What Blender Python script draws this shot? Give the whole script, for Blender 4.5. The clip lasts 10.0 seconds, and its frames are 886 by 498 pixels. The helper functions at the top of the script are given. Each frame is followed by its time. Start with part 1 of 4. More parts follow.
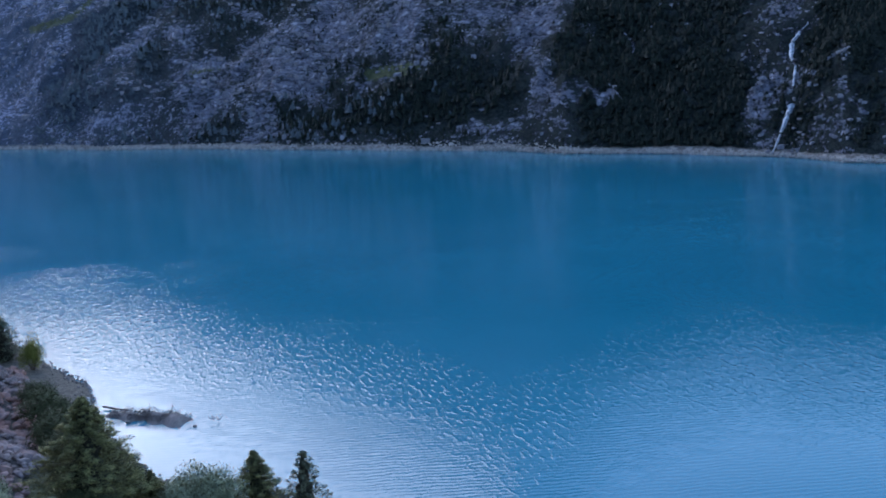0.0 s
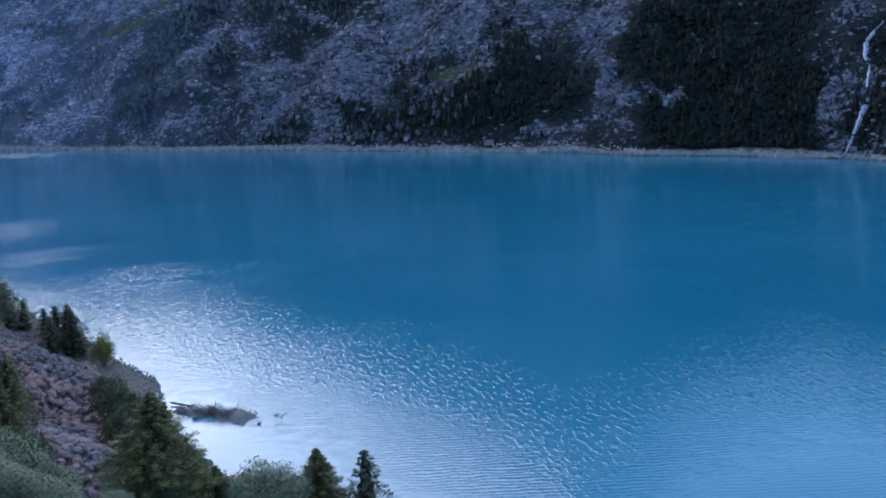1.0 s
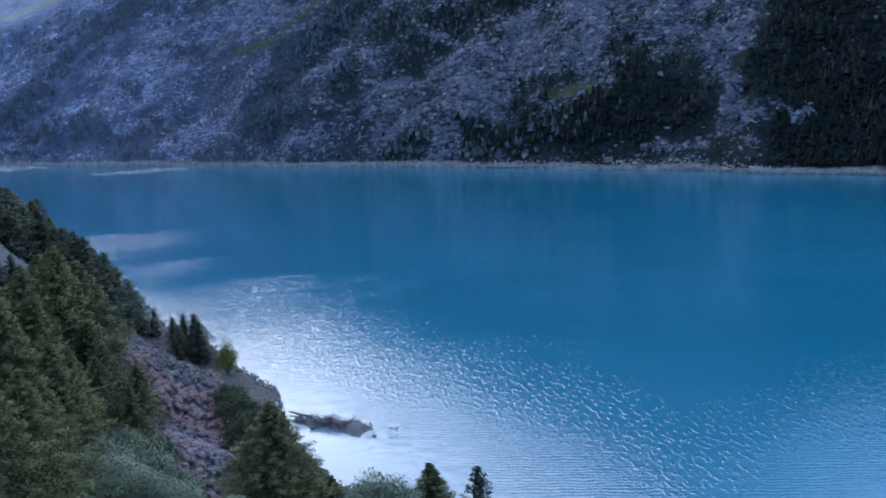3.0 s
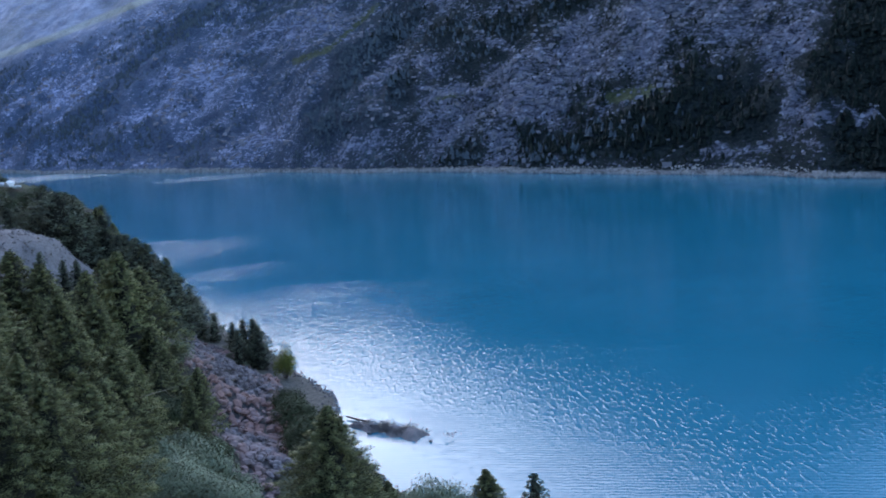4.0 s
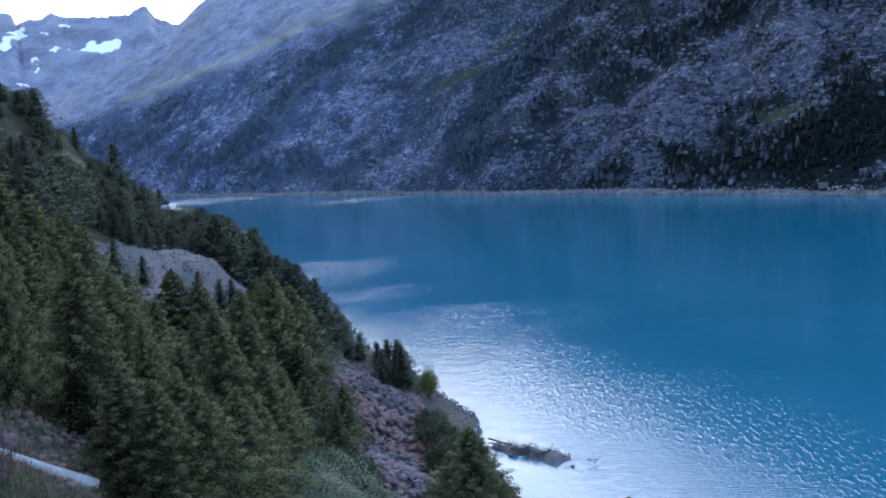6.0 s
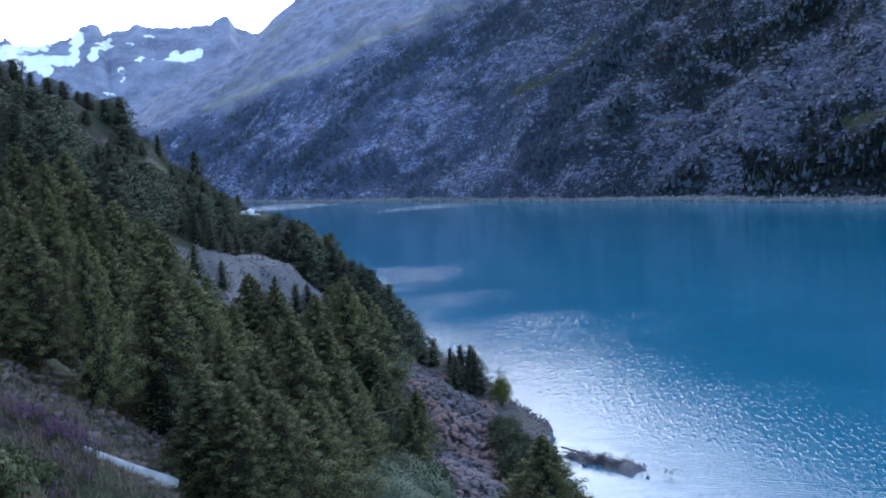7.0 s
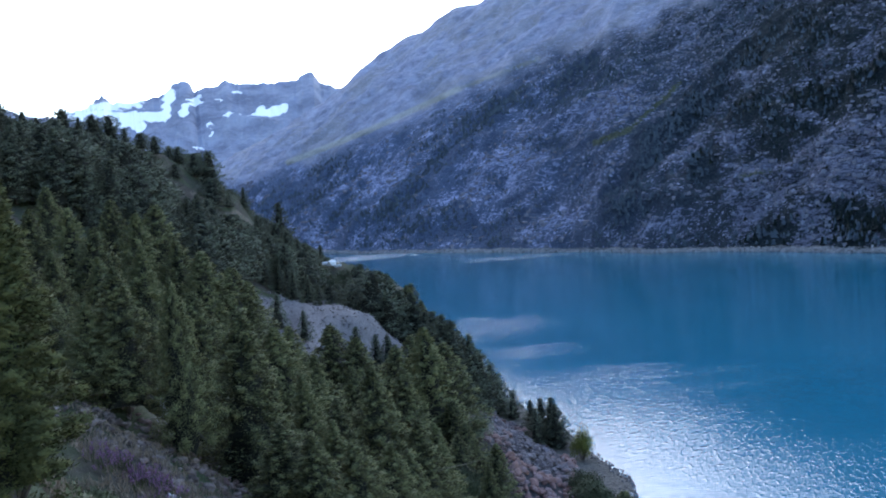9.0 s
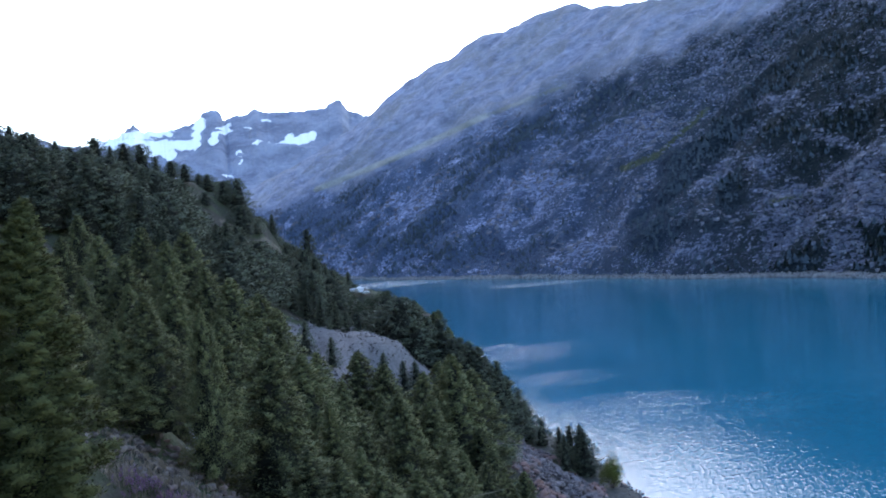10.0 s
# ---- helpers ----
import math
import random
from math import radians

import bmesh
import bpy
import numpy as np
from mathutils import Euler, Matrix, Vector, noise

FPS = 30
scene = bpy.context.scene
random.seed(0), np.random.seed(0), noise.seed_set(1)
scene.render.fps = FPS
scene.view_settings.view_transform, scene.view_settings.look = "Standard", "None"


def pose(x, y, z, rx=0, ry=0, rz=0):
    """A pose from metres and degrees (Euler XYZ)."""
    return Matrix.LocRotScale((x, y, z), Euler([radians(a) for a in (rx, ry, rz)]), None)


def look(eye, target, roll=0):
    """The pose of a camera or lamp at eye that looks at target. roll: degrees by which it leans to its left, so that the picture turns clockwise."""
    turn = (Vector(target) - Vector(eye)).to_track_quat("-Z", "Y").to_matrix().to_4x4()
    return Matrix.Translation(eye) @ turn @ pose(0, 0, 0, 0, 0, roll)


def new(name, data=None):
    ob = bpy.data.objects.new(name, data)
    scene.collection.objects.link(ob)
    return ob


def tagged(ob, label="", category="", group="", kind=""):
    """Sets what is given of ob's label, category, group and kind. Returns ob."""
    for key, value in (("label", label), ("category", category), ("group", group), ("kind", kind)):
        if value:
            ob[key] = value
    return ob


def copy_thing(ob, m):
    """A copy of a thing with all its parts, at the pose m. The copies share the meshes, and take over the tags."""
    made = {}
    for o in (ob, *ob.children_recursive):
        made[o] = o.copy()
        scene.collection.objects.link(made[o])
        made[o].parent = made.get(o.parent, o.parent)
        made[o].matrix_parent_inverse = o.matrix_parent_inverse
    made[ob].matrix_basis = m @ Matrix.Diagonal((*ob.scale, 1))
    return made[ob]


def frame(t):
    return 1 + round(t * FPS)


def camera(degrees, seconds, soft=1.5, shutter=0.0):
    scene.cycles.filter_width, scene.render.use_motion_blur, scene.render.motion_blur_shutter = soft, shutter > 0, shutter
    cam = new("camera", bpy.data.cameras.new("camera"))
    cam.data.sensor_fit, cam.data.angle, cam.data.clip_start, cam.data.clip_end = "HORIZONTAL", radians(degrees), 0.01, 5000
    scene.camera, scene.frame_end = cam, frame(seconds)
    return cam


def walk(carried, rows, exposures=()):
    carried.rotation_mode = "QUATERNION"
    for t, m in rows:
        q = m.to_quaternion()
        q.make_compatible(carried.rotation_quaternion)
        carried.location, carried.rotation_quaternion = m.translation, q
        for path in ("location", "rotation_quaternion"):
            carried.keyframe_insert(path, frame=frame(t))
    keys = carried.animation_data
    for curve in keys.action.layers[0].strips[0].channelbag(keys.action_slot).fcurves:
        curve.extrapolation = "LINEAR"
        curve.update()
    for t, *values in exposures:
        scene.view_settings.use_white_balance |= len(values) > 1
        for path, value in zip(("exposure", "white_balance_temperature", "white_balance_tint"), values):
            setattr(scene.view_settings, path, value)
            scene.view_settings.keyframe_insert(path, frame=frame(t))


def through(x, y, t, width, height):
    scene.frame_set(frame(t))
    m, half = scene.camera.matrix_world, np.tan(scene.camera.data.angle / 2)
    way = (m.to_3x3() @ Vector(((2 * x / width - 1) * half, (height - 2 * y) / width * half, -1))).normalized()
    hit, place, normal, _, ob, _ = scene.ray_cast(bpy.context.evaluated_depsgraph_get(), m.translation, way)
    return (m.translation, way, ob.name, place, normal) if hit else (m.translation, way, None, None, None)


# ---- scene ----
cam = camera(49.0, 10.0, soft=1.9)
EYE = 48.0
PATH = [
    (0.0, pose(0, 0, EYE, 79.22, 2.44, -17.73)),
    (0.5, pose(0, 0, EYE, 79.31, 2.62, -15.94)),
    (1.0, pose(0, 0, EYE, 79.47, 2.66, -14.01)),
    (1.5, pose(0, 0, EYE, 79.70, 2.50, -12.11)),
    (2.0, pose(0, 0, EYE, 79.96, 2.53, -10.27)),
    (2.5, pose(0, 0, EYE, 80.40, 2.75, -8.70)),
    (4.0, pose(0, 0, EYE, 81.31, 3.42, -3.79)),
    (4.5, pose(0, 0, EYE, 81.63, 3.87, -2.27)),
    (5.0, pose(0, 0, EYE, 81.98, 3.96, -0.56)),
    (5.5, pose(0, 0, EYE, 82.60, 3.76, 1.66)),
    (6.0, pose(0, 0, EYE, 83.16, 4.20, 4.59)),
    (7.5, pose(0, 0, EYE, 84.58, 4.19, 10.56)),
    (8.0, pose(0, 0, EYE, 85.69, 4.20, 11.92)),
    (8.5, pose(0, 0, EYE, 86.47, 4.40, 12.79)),
    (9.0, pose(0, 0, EYE, 87.23, 4.58, 13.68)),
    (9.5, pose(0, 0, EYE, 87.98, 4.75, 14.47)),
    (10.0, pose(0, 0, EYE, 88.92, 4.77, 15.30)),
]
walk(cam, PATH, exposures=((0.0, 1.65, 5850, 12), (5.0, 1.76, 5850, 12), (10.0, 1.73, 5850, 12)))

# ---- light: a valley in shade under a bright, thinly clouded sky ----
SUN_AZ, SUN_EL = 14.0, 23.0           # degrees left of the y axis, degrees up
world = bpy.data.worlds.new("world")
scene.world = world
world.use_nodes = True
wn, wl = world.node_tree.nodes, world.node_tree.links
sky = wn.new("ShaderNodeTexSky")
sky.sky_type = "NISHITA"
sky.sun_disc = False
sky.sun_elevation, sky.sun_rotation = radians(SUN_EL), radians(-SUN_AZ)
sky.altitude, sky.dust_density, sky.air_density = 1950, 1.3, 1.2
wl.new(sky.outputs[0], wn["Background"].inputs[0])
wn["Background"].inputs[1].default_value = 0.15
sun = new("sun", bpy.data.lights.new("sun", "SUN"))
sun.data.energy, sun.data.angle, sun.data.color = 0.6, radians(64), (1.0, 0.95, 0.88)
sa, se = radians(SUN_AZ), radians(SUN_EL)
sun.matrix_world = look((-900 * math.sin(sa), 900 * math.cos(sa), 900 * math.tan(se)), (0, 0, 0))


# ---- numeric helpers ----
def hash2(ix, iy, seed):
    h = (ix.astype(np.int64) * 374761393 + iy.astype(np.int64) * 668265263 + seed * 974711) & 0xFFFFFFFF
    h = ((h ^ (h >> 13)) * 1274126177) & 0xFFFFFFFF
    return ((h ^ (h >> 16)) & 0xFFFF) / 65535.0


def vnoise(x, y, seed=0):
    ix, iy = np.floor(x), np.floor(y)
    fx, fy = x - ix, y - iy
    fx, fy = fx * fx * (3 - 2 * fx), fy * fy * (3 - 2 * fy)
    a, b = hash2(ix, iy, seed), hash2(ix + 1, iy, seed)
    c, d = hash2(ix, iy + 1, seed), hash2(ix + 1, iy + 1, seed)
    return (a * (1 - fx) + b * fx) * (1 - fy) + (c * (1 - fx) + d * fx) * fy - 0.5


def fbm(x, y, octaves=4, seed=0):
    total, amp = 0.0, 1.0
    for k in range(octaves):
        total = total + amp * vnoise(x * 2 ** k + 17.3 * k, y * 2 ** k - 9.1 * k, seed + k)
        amp *= 0.5
    return total


def ridged(x, y, octaves=4, seed=0):
    total, amp = 0.0, 1.0
    for k in range(octaves):
        total = total + amp * (0.5 - 2 * np.abs(vnoise(x * 2 ** k + 5.7 * k, y * 2 ** k + 3.1 * k, seed + k)))
        amp *= 0.5
    return total


def smooth(a, b, x):
    u = np.clip((x - a) / (b - a), 0, 1)
    return u * u * (3 - 2 * u)


def to_line(line, x, y):
    """Signed distance from (x, y) to a polyline: positive on its left-hand side."""
    best, sign = np.full(np.shape(x), 1e9), np.ones(np.shape(x))
    for (ax, ay), (bx, by) in zip(line, line[1:]):
        dx, dy = bx - ax, by - ay
        u = np.clip(((x - ax) * dx + (y - ay) * dy) / (dx * dx + dy * dy), 0, 1)
        d = np.hypot(x - ax - u * dx, y - ay - u * dy)
        s = np.sign(dx * (y - ay) - dy * (x - ax))
        near = d < best - 1e-6
        best, sign = np.where(near, d, best), np.where(near, s, sign)
    return best * sign


def polar(az, r):
    """Degrees to the left of the y axis and metres from the lookout."""
    a = np.radians(az)
    return -r * np.sin(a), r * np.cos(a)


def sheet(name, X, Y, Z, material, attrs=()):
    """A grid mesh from three 2D arrays."""
    n, m = X.shape
    co = np.stack([X, Y, Z], -1).reshape(-1, 3)
    i = np.arange(n * m).reshape(n, m)
    quads = np.stack([i[:-1, :-1], i[:-1, 1:], i[1:, 1:], i[1:, :-1]], -1).reshape(-1, 4)
    return raw_mesh(name, co, quads, material, attrs, smooth_faces=True)


def raw_mesh(name, co, faces, material, attrs=(), smooth_faces=False, second=None):
    me = bpy.data.meshes.new(name)
    me.materials.append(material)
    co, faces = np.asarray(co, dtype=np.float32), np.asarray(faces, dtype=np.int32)
    k = faces.shape[1]
    me.vertices.add(len(co))
    me.vertices.foreach_set("co", co.ravel())
    me.loops.add(faces.size)
    me.loops.foreach_set("vertex_index", faces.ravel())
    me.polygons.add(len(faces))
    me.polygons.foreach_set("loop_start", np.arange(len(faces), dtype=np.int32) * k)
    me.polygons.foreach_set("loop_total", np.full(len(faces), k, dtype=np.int32))
    me.polygons.foreach_set("use_smooth", np.full(len(faces), smooth_faces))
    if second is not None:
        me.materials.append(second[0])
        me.polygons.foreach_set("material_index", np.asarray(second[1], dtype=np.int32))
    for key, values in attrs:
        at = me.attributes.new(key, "FLOAT", "POINT")
        at.data.foreach_set("value", np.asarray(values, dtype=np.float32).ravel())
    me.update()
    me.validate()
    return me


def part(name, mesh, parent, label="", m=None):
    ob = new(name, mesh)
    ob.parent = parent
    if m is not None:
        ob.matrix_basis = m
    return tagged(ob, label)


def empty(name, m=None):
    ob = new(name)
    ob.empty_display_size = 0.2
    if m is not None:
        ob.matrix_basis = m
    return ob


# ---- materials ----
class Nodes:
    """A small writer of node materials."""

    def __init__(self, name):
        self.m = bpy.data.materials.new(name)
        self.m.use_nodes = True
        self.t = self.m.node_tree
        self.bsdf = self.t.nodes["Principled BSDF"]
        self.pos = self.node("ShaderNodeNewGeometry").outputs["Position"]

    def node(self, kind, **props):
        n = self.t.nodes.new(kind)
        for key, value in props.items():
            setattr(n, key, value)
        return n

    def plug(self, value, socket):
        if isinstance(value, bpy.types.NodeSocket):
            self.t.links.new(value, socket)
        else:
            socket.default_value = value

    def scaled(self, sx, sy, sz, turn=0.0):
        n = self.node("ShaderNodeMapping")
        n.inputs["Scale"].default_value = (sx, sy, sz)
        n.inputs["Rotation"].default_value = (0, 0, radians(turn))
        self.plug(self.pos, n.inputs["Vector"])
        return n.outputs[0]

    def noise(self, scale, detail=4, rough=0.55, vector=None, distortion=0.0):
        n = self.node("ShaderNodeTexNoise")
        self.plug(self.pos if vector is None else vector, n.inputs["Vector"])
        n.inputs["Scale"].default_value = scale
        n.inputs["Detail"].default_value = detail
        n.inputs["Roughness"].default_value = rough
        n.inputs["Distortion"].default_value = distortion
        return n.outputs["Fac"]

    def cells(self, scale, vector=None, out="Color", feature="F1"):
        n = self.node("ShaderNodeTexVoronoi", feature=feature)
        self.plug(self.pos if vector is None else vector, n.inputs["Vector"])
        n.inputs["Scale"].default_value = scale
        return n.outputs[out]

    def ramp(self, value, a, b, lo=0.0, hi=1.0):
        n = self.node("ShaderNodeMapRange", interpolation_type="SMOOTHSTEP")
        self.plug(value, n.inputs["Value"])
        for key, v in (("From Min", a), ("From Max", b), ("To Min", lo), ("To Max", hi)):
            n.inputs[key].default_value = v
        return n.outputs["Result"]

    def math(self, op, a, b=0.0):
        n = self.node("ShaderNodeMath", operation=op)
        self.plug(a, n.inputs[0])
        self.plug(b, n.inputs[1])
        return n.outputs[0]

    def mix(self, fac, a, b):
        n = self.node("ShaderNodeMix", data_type="RGBA")
        self.plug(fac, n.inputs[0])
        for value, socket in ((a, n.inputs[6]), (b, n.inputs[7])):
            self.plug((*value, 1.0) if isinstance(value, tuple) else value, socket)
        return n.outputs[2]

    def attr(self, name):
        return self.node("ShaderNodeAttribute", attribute_name=name).outputs["Fac"]

    def height(self):
        n = self.node("ShaderNodeSeparateXYZ")
        self.plug(self.pos, n.inputs[0])
        return n.outputs[2]

    def island(self):
        return self.node("ShaderNodeNewGeometry").outputs["Random Per Island"]

    def each(self):
        return self.node("ShaderNodeObjectInfo").outputs["Random"]

    def bump(self, height, strength, distance=1.0):
        n = self.node("ShaderNodeBump")
        self.plug(strength, n.inputs["Strength"])
        n.inputs["Distance"].default_value = distance
        self.plug(height, n.inputs["Height"])
        self.plug(n.outputs[0], self.bsdf.inputs["Normal"])

    def done(self, color, rough=0.9, **more):
        self.plug((*color, 1.0) if isinstance(color, tuple) else color, self.bsdf.inputs["Base Color"])
        self.plug(rough, self.bsdf.inputs["Roughness"])
        for key, value in more.items():
            self.plug(value, self.bsdf.inputs[{"specular": "Specular IOR Level", "ior": "IOR"}[key]])
        return self.m


def mountain_material():
    n = Nodes("alpine_slope")
    big = n.noise(0.010, 6, 0.65)
    mid = n.noise(0.035, 5, 0.68, n.scaled(1.0, 1.0, 1.4))
    fine = n.noise(0.33, 5, 0.75, n.scaled(1.0, 1.0, 1.5))
    strata = n.noise(0.22, 5, 0.75, n.scaled(0.55, 0.55, 1.8), 1.2)
    blocks = n.cells(0.34, n.scaled(1, 1, 1.5), "Color")
    # rock leans blue: some distance haze is put into its tones
    rock = n.mix(n.ramp(strata, 0.40, 0.58), (0.034, 0.037, 0.052), (0.24, 0.24, 0.305))
    rock = n.mix(n.ramp(fine, 0.50, 0.58, 0.0, 0.8), rock, (0.34, 0.335, 0.42))
    rock = n.mix(n.ramp(blocks, 0.74, 0.86, 0.0, 0.8), rock, (0.50, 0.495, 0.58))
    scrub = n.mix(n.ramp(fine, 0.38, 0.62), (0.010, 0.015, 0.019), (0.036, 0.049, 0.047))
    # pale, bluish copies of rock and scrub: distance haze painted into their colours
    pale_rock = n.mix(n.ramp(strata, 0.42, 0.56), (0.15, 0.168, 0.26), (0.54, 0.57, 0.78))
    hazy_scrub = n.mix(n.ramp(fine, 0.38, 0.62), (0.070, 0.094, 0.150), (0.145, 0.185, 0.275))
    green = n.math("ADD", n.math("MULTIPLY", mid, 0.50), n.math("MULTIPLY", fine, 0.85))
    green = n.math("ADD", green, n.math("MULTIPLY", n.attr("wood"), 0.20))
    green = n.math("SUBTRACT", green, n.math("MULTIPLY", n.attr("crag"), 0.10))
    leafy = n.ramp(green, 0.62, 0.675)
    color = n.mix(n.attr("haze_tint"), n.mix(leafy, rock, scrub), n.mix(leafy, pale_rock, hazy_scrub))
    turf = n.mix(n.ramp(fine, 0.35, 0.65), (0.045, 0.058, 0.024), (0.14, 0.155, 0.075))
    color = n.mix(n.ramp(n.math("ADD", n.attr("turf"), n.math("MULTIPLY", n.math("SUBTRACT", fine, 0.5), 1.2)), 0.45, 0.75, 0.0, 0.85), color, turf)
    # meadow lightened and blued, with distance haze worked into the base tones
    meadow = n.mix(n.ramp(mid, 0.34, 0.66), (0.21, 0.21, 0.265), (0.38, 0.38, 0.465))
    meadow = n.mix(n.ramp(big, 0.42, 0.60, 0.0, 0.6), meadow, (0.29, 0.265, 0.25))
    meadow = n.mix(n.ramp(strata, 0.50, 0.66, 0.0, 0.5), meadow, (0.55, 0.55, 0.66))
    straw = n.mix(n.ramp(fine, 0.4, 0.6), (0.36, 0.34, 0.29), (0.52, 0.48, 0.40))
    meadow = n.mix(n.ramp(n.attr("turf"), 0.35, 0.8, 0.0, 0.8), meadow, straw)
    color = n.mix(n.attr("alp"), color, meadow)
    low = n.math("ADD", n.height(), n.math("MULTIPLY", n.math("SUBTRACT", fine, 0.5), 5.0))
    low = n.math("ADD", low, n.math("MULTIPLY", n.math("SUBTRACT", mid, 0.5), 7.0))
    beach = n.mix(n.ramp(fine, 0.4, 0.6), (0.24, 0.215, 0.205), (0.62, 0.56, 0.53))
    color = n.mix(n.ramp(low, 2.5, 3.6), beach, color)
    relief = n.math("ADD", n.math("ADD", fine, strata), n.math("MULTIPLY", blocks, 0.4))
    n.bump(n.math("MULTIPLY", relief, n.math("SUBTRACT", 1.0, n.math("MULTIPLY", n.attr("alp"), 0.65))), 1.0, 3.5)
    return n.done(color, 0.95, specular=0.15)


def peaks_material():
    n = Nodes("high_peaks")
    mid = n.noise(0.006, 6, 0.65)
    fine = n.noise(0.03, 5, 0.7)
    # blue-grey rock: the tint of far haze sits in these colours
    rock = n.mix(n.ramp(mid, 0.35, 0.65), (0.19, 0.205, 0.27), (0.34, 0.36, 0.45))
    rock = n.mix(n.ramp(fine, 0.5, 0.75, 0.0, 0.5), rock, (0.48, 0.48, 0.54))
    edge = n.math("ADD", n.attr("snow"), n.math("MULTIPLY", n.math("SUBTRACT", fine, 0.5), 0.5))
    snow = n.ramp(edge, 0.47, 0.53)
    color = n.mix(snow, rock, (0.96, 0.955, 0.95))
    n.bump(n.math("MULTIPLY", fine, n.math("SUBTRACT", 1.0, snow)), 0.8, 30.0)
    return n.done(color, 0.9, specular=0.1)


def ground_material():
    n = Nodes("hillside_ground")
    mid = n.noise(0.12, 5, 0.6)
    fine = n.noise(1.4, 5, 0.65)
    tiny = n.noise(9.0, 3, 0.6)
    soil = n.mix(n.ramp(fine, 0.35, 0.65), (0.035, 0.030, 0.022), (0.08, 0.066, 0.05))
    grass = n.mix(n.ramp(tiny, 0.3, 0.7), (0.03, 0.042, 0.018), (0.085, 0.095, 0.045))
    color = n.mix(n.ramp(mid, 0.42, 0.58), soil, grass)
    straw = n.mix(n.ramp(fine, 0.35, 0.65), (0.085, 0.07, 0.05), (0.20, 0.165, 0.12))
    color = n.mix(n.ramp(n.math("ADD", n.attr("dry"), n.math("MULTIPLY", n.math("SUBTRACT", fine, 0.5), 0.6)), 0.35, 0.6), color, straw)
    gravel = n.mix(n.ramp(fine, 0.3, 0.7), (0.11, 0.10, 0.10), (0.22, 0.20, 0.195))
    gravel = n.mix(n.ramp(tiny, 0.45, 0.7, 0.0, 0.6), gravel, (0.29, 0.265, 0.255))
    color = n.mix(n.ramp(n.attr("stone"), 0.35, 0.65), color, gravel)
    # near-black floor beneath the boulders: the shade in their gaps, painted on
    under = n.mix(n.ramp(fine, 0.3, 0.7), (0.028, 0.025, 0.026), (0.075, 0.066, 0.066))
    color = n.mix(n.attr("scree"), color, under)
    wet = n.mix(n.ramp(fine, 0.3, 0.7), (0.075, 0.066, 0.055), (0.17, 0.15, 0.125))
    color = n.mix(n.ramp(n.height(), 0.8, 2.6), wet, color)
    n.bump(n.math("ADD", fine, n.math("MULTIPLY", tiny, 0.3)), 0.7, 0.3)
    return n.done(color, 0.95, specular=0.2)


def water_material():
    n = Nodes("glacial_lake_water")
    gust = n.attr("gust")
    fleck = n.ramp(n.noise(1.0, 1, 0.4, n.scaled(1.35, 0.55, 1.0, -14)), 0.50, 0.72)
    patch = n.noise(1.0, 1, 0.4, n.scaled(0.66, 0.32, 1.0, 12))
    small = n.noise(1.0, 3, 0.6, n.scaled(1.1, 2.2, 1.0, -6))
    chop = n.noise(1.0, 2, 0.5, n.scaled(3.0, 2.6, 1.0, 40))
    swell = n.node("ShaderNodeTexWave", wave_type="BANDS", bands_direction="Y")
    n.plug(n.scaled(1.0, 1.0, 1.0, 13), swell.inputs["Vector"])
    for key, value in (("Scale", 0.36), ("Distortion", 5.0), ("Detail", 2.5), ("Detail Scale", 0.8)):
        swell.inputs[key].default_value = value
    calm = n.math("ADD", n.math("ADD", n.math("MULTIPLY", n.math("MULTIPLY", fleck, n.attr("fleck")), 0.038), n.math("MULTIPLY", patch, 0.012)), n.math("ADD", n.math("MULTIPLY", small, 0.007), n.math("MULTIPLY", swell.outputs["Fac"], 0.0085)))
    specks = n.ramp(n.noise(1.0, 2, 0.6, n.scaled(0.85, 0.36, 1.0, 10)), 0.44, 0.62, 0.12, 1.7)
    ruffle = n.math("MULTIPLY", n.math("MULTIPLY", n.math("ADD", gust, 0.03), specks), n.math("MULTIPLY", chop, 0.042))
    n.bump(n.math("ADD", calm, ruffle), 1.0, 1.0)
    body = n.mix(n.ramp(n.noise(0.01, 4), 0.35, 0.65), (0.015, 0.138, 0.210), (0.021, 0.162, 0.242))
    return n.done(body, n.math("ADD", 0.03, n.math("MULTIPLY", n.math("MINIMUM", gust, 1.5), 0.04)), ior=1.33)


def needles_material(name, dark, light, tip, through=0.14):
    n = Nodes(name)
    v = n.math("ADD", n.math("MULTIPLY", n.each(), 0.78), n.math("MULTIPLY", n.island(), 0.22))
    color = n.mix(v, dark, light)
    color = n.mix(n.ramp(n.island(), 0.5, 1.0, 0.0, 0.30), color, tip)
    color = n.mix(n.ramp(n.attr("tip"), 0.45, 1.0, 0.0, 0.45), color, tip)
    n.done(color, 0.75, specular=0.2)
    thin = n.node("ShaderNodeBsdfTranslucent")
    both = n.node("ShaderNodeMixShader")
    both.inputs[0].default_value = through
    n.plug(color, thin.inputs["Color"])
    n.plug(n.bsdf.outputs[0], both.inputs[1])
    n.plug(thin.outputs[0], both.inputs[2])
    n.plug(both.outputs[0], n.t.nodes["Material Output"].inputs["Surface"])
    return n.m


def bark_material():
    n = Nodes("conifer_bark")
    v = n.noise(4.0, 5, 0.6, n.scaled(3, 3, 0.6))
    n.bump(v, 0.8, 0.05)
    return n.done(n.mix(n.ramp(v, 0.3, 0.7), (0.05, 0.038, 0.03), (0.15, 0.12, 0.10)), 0.95)


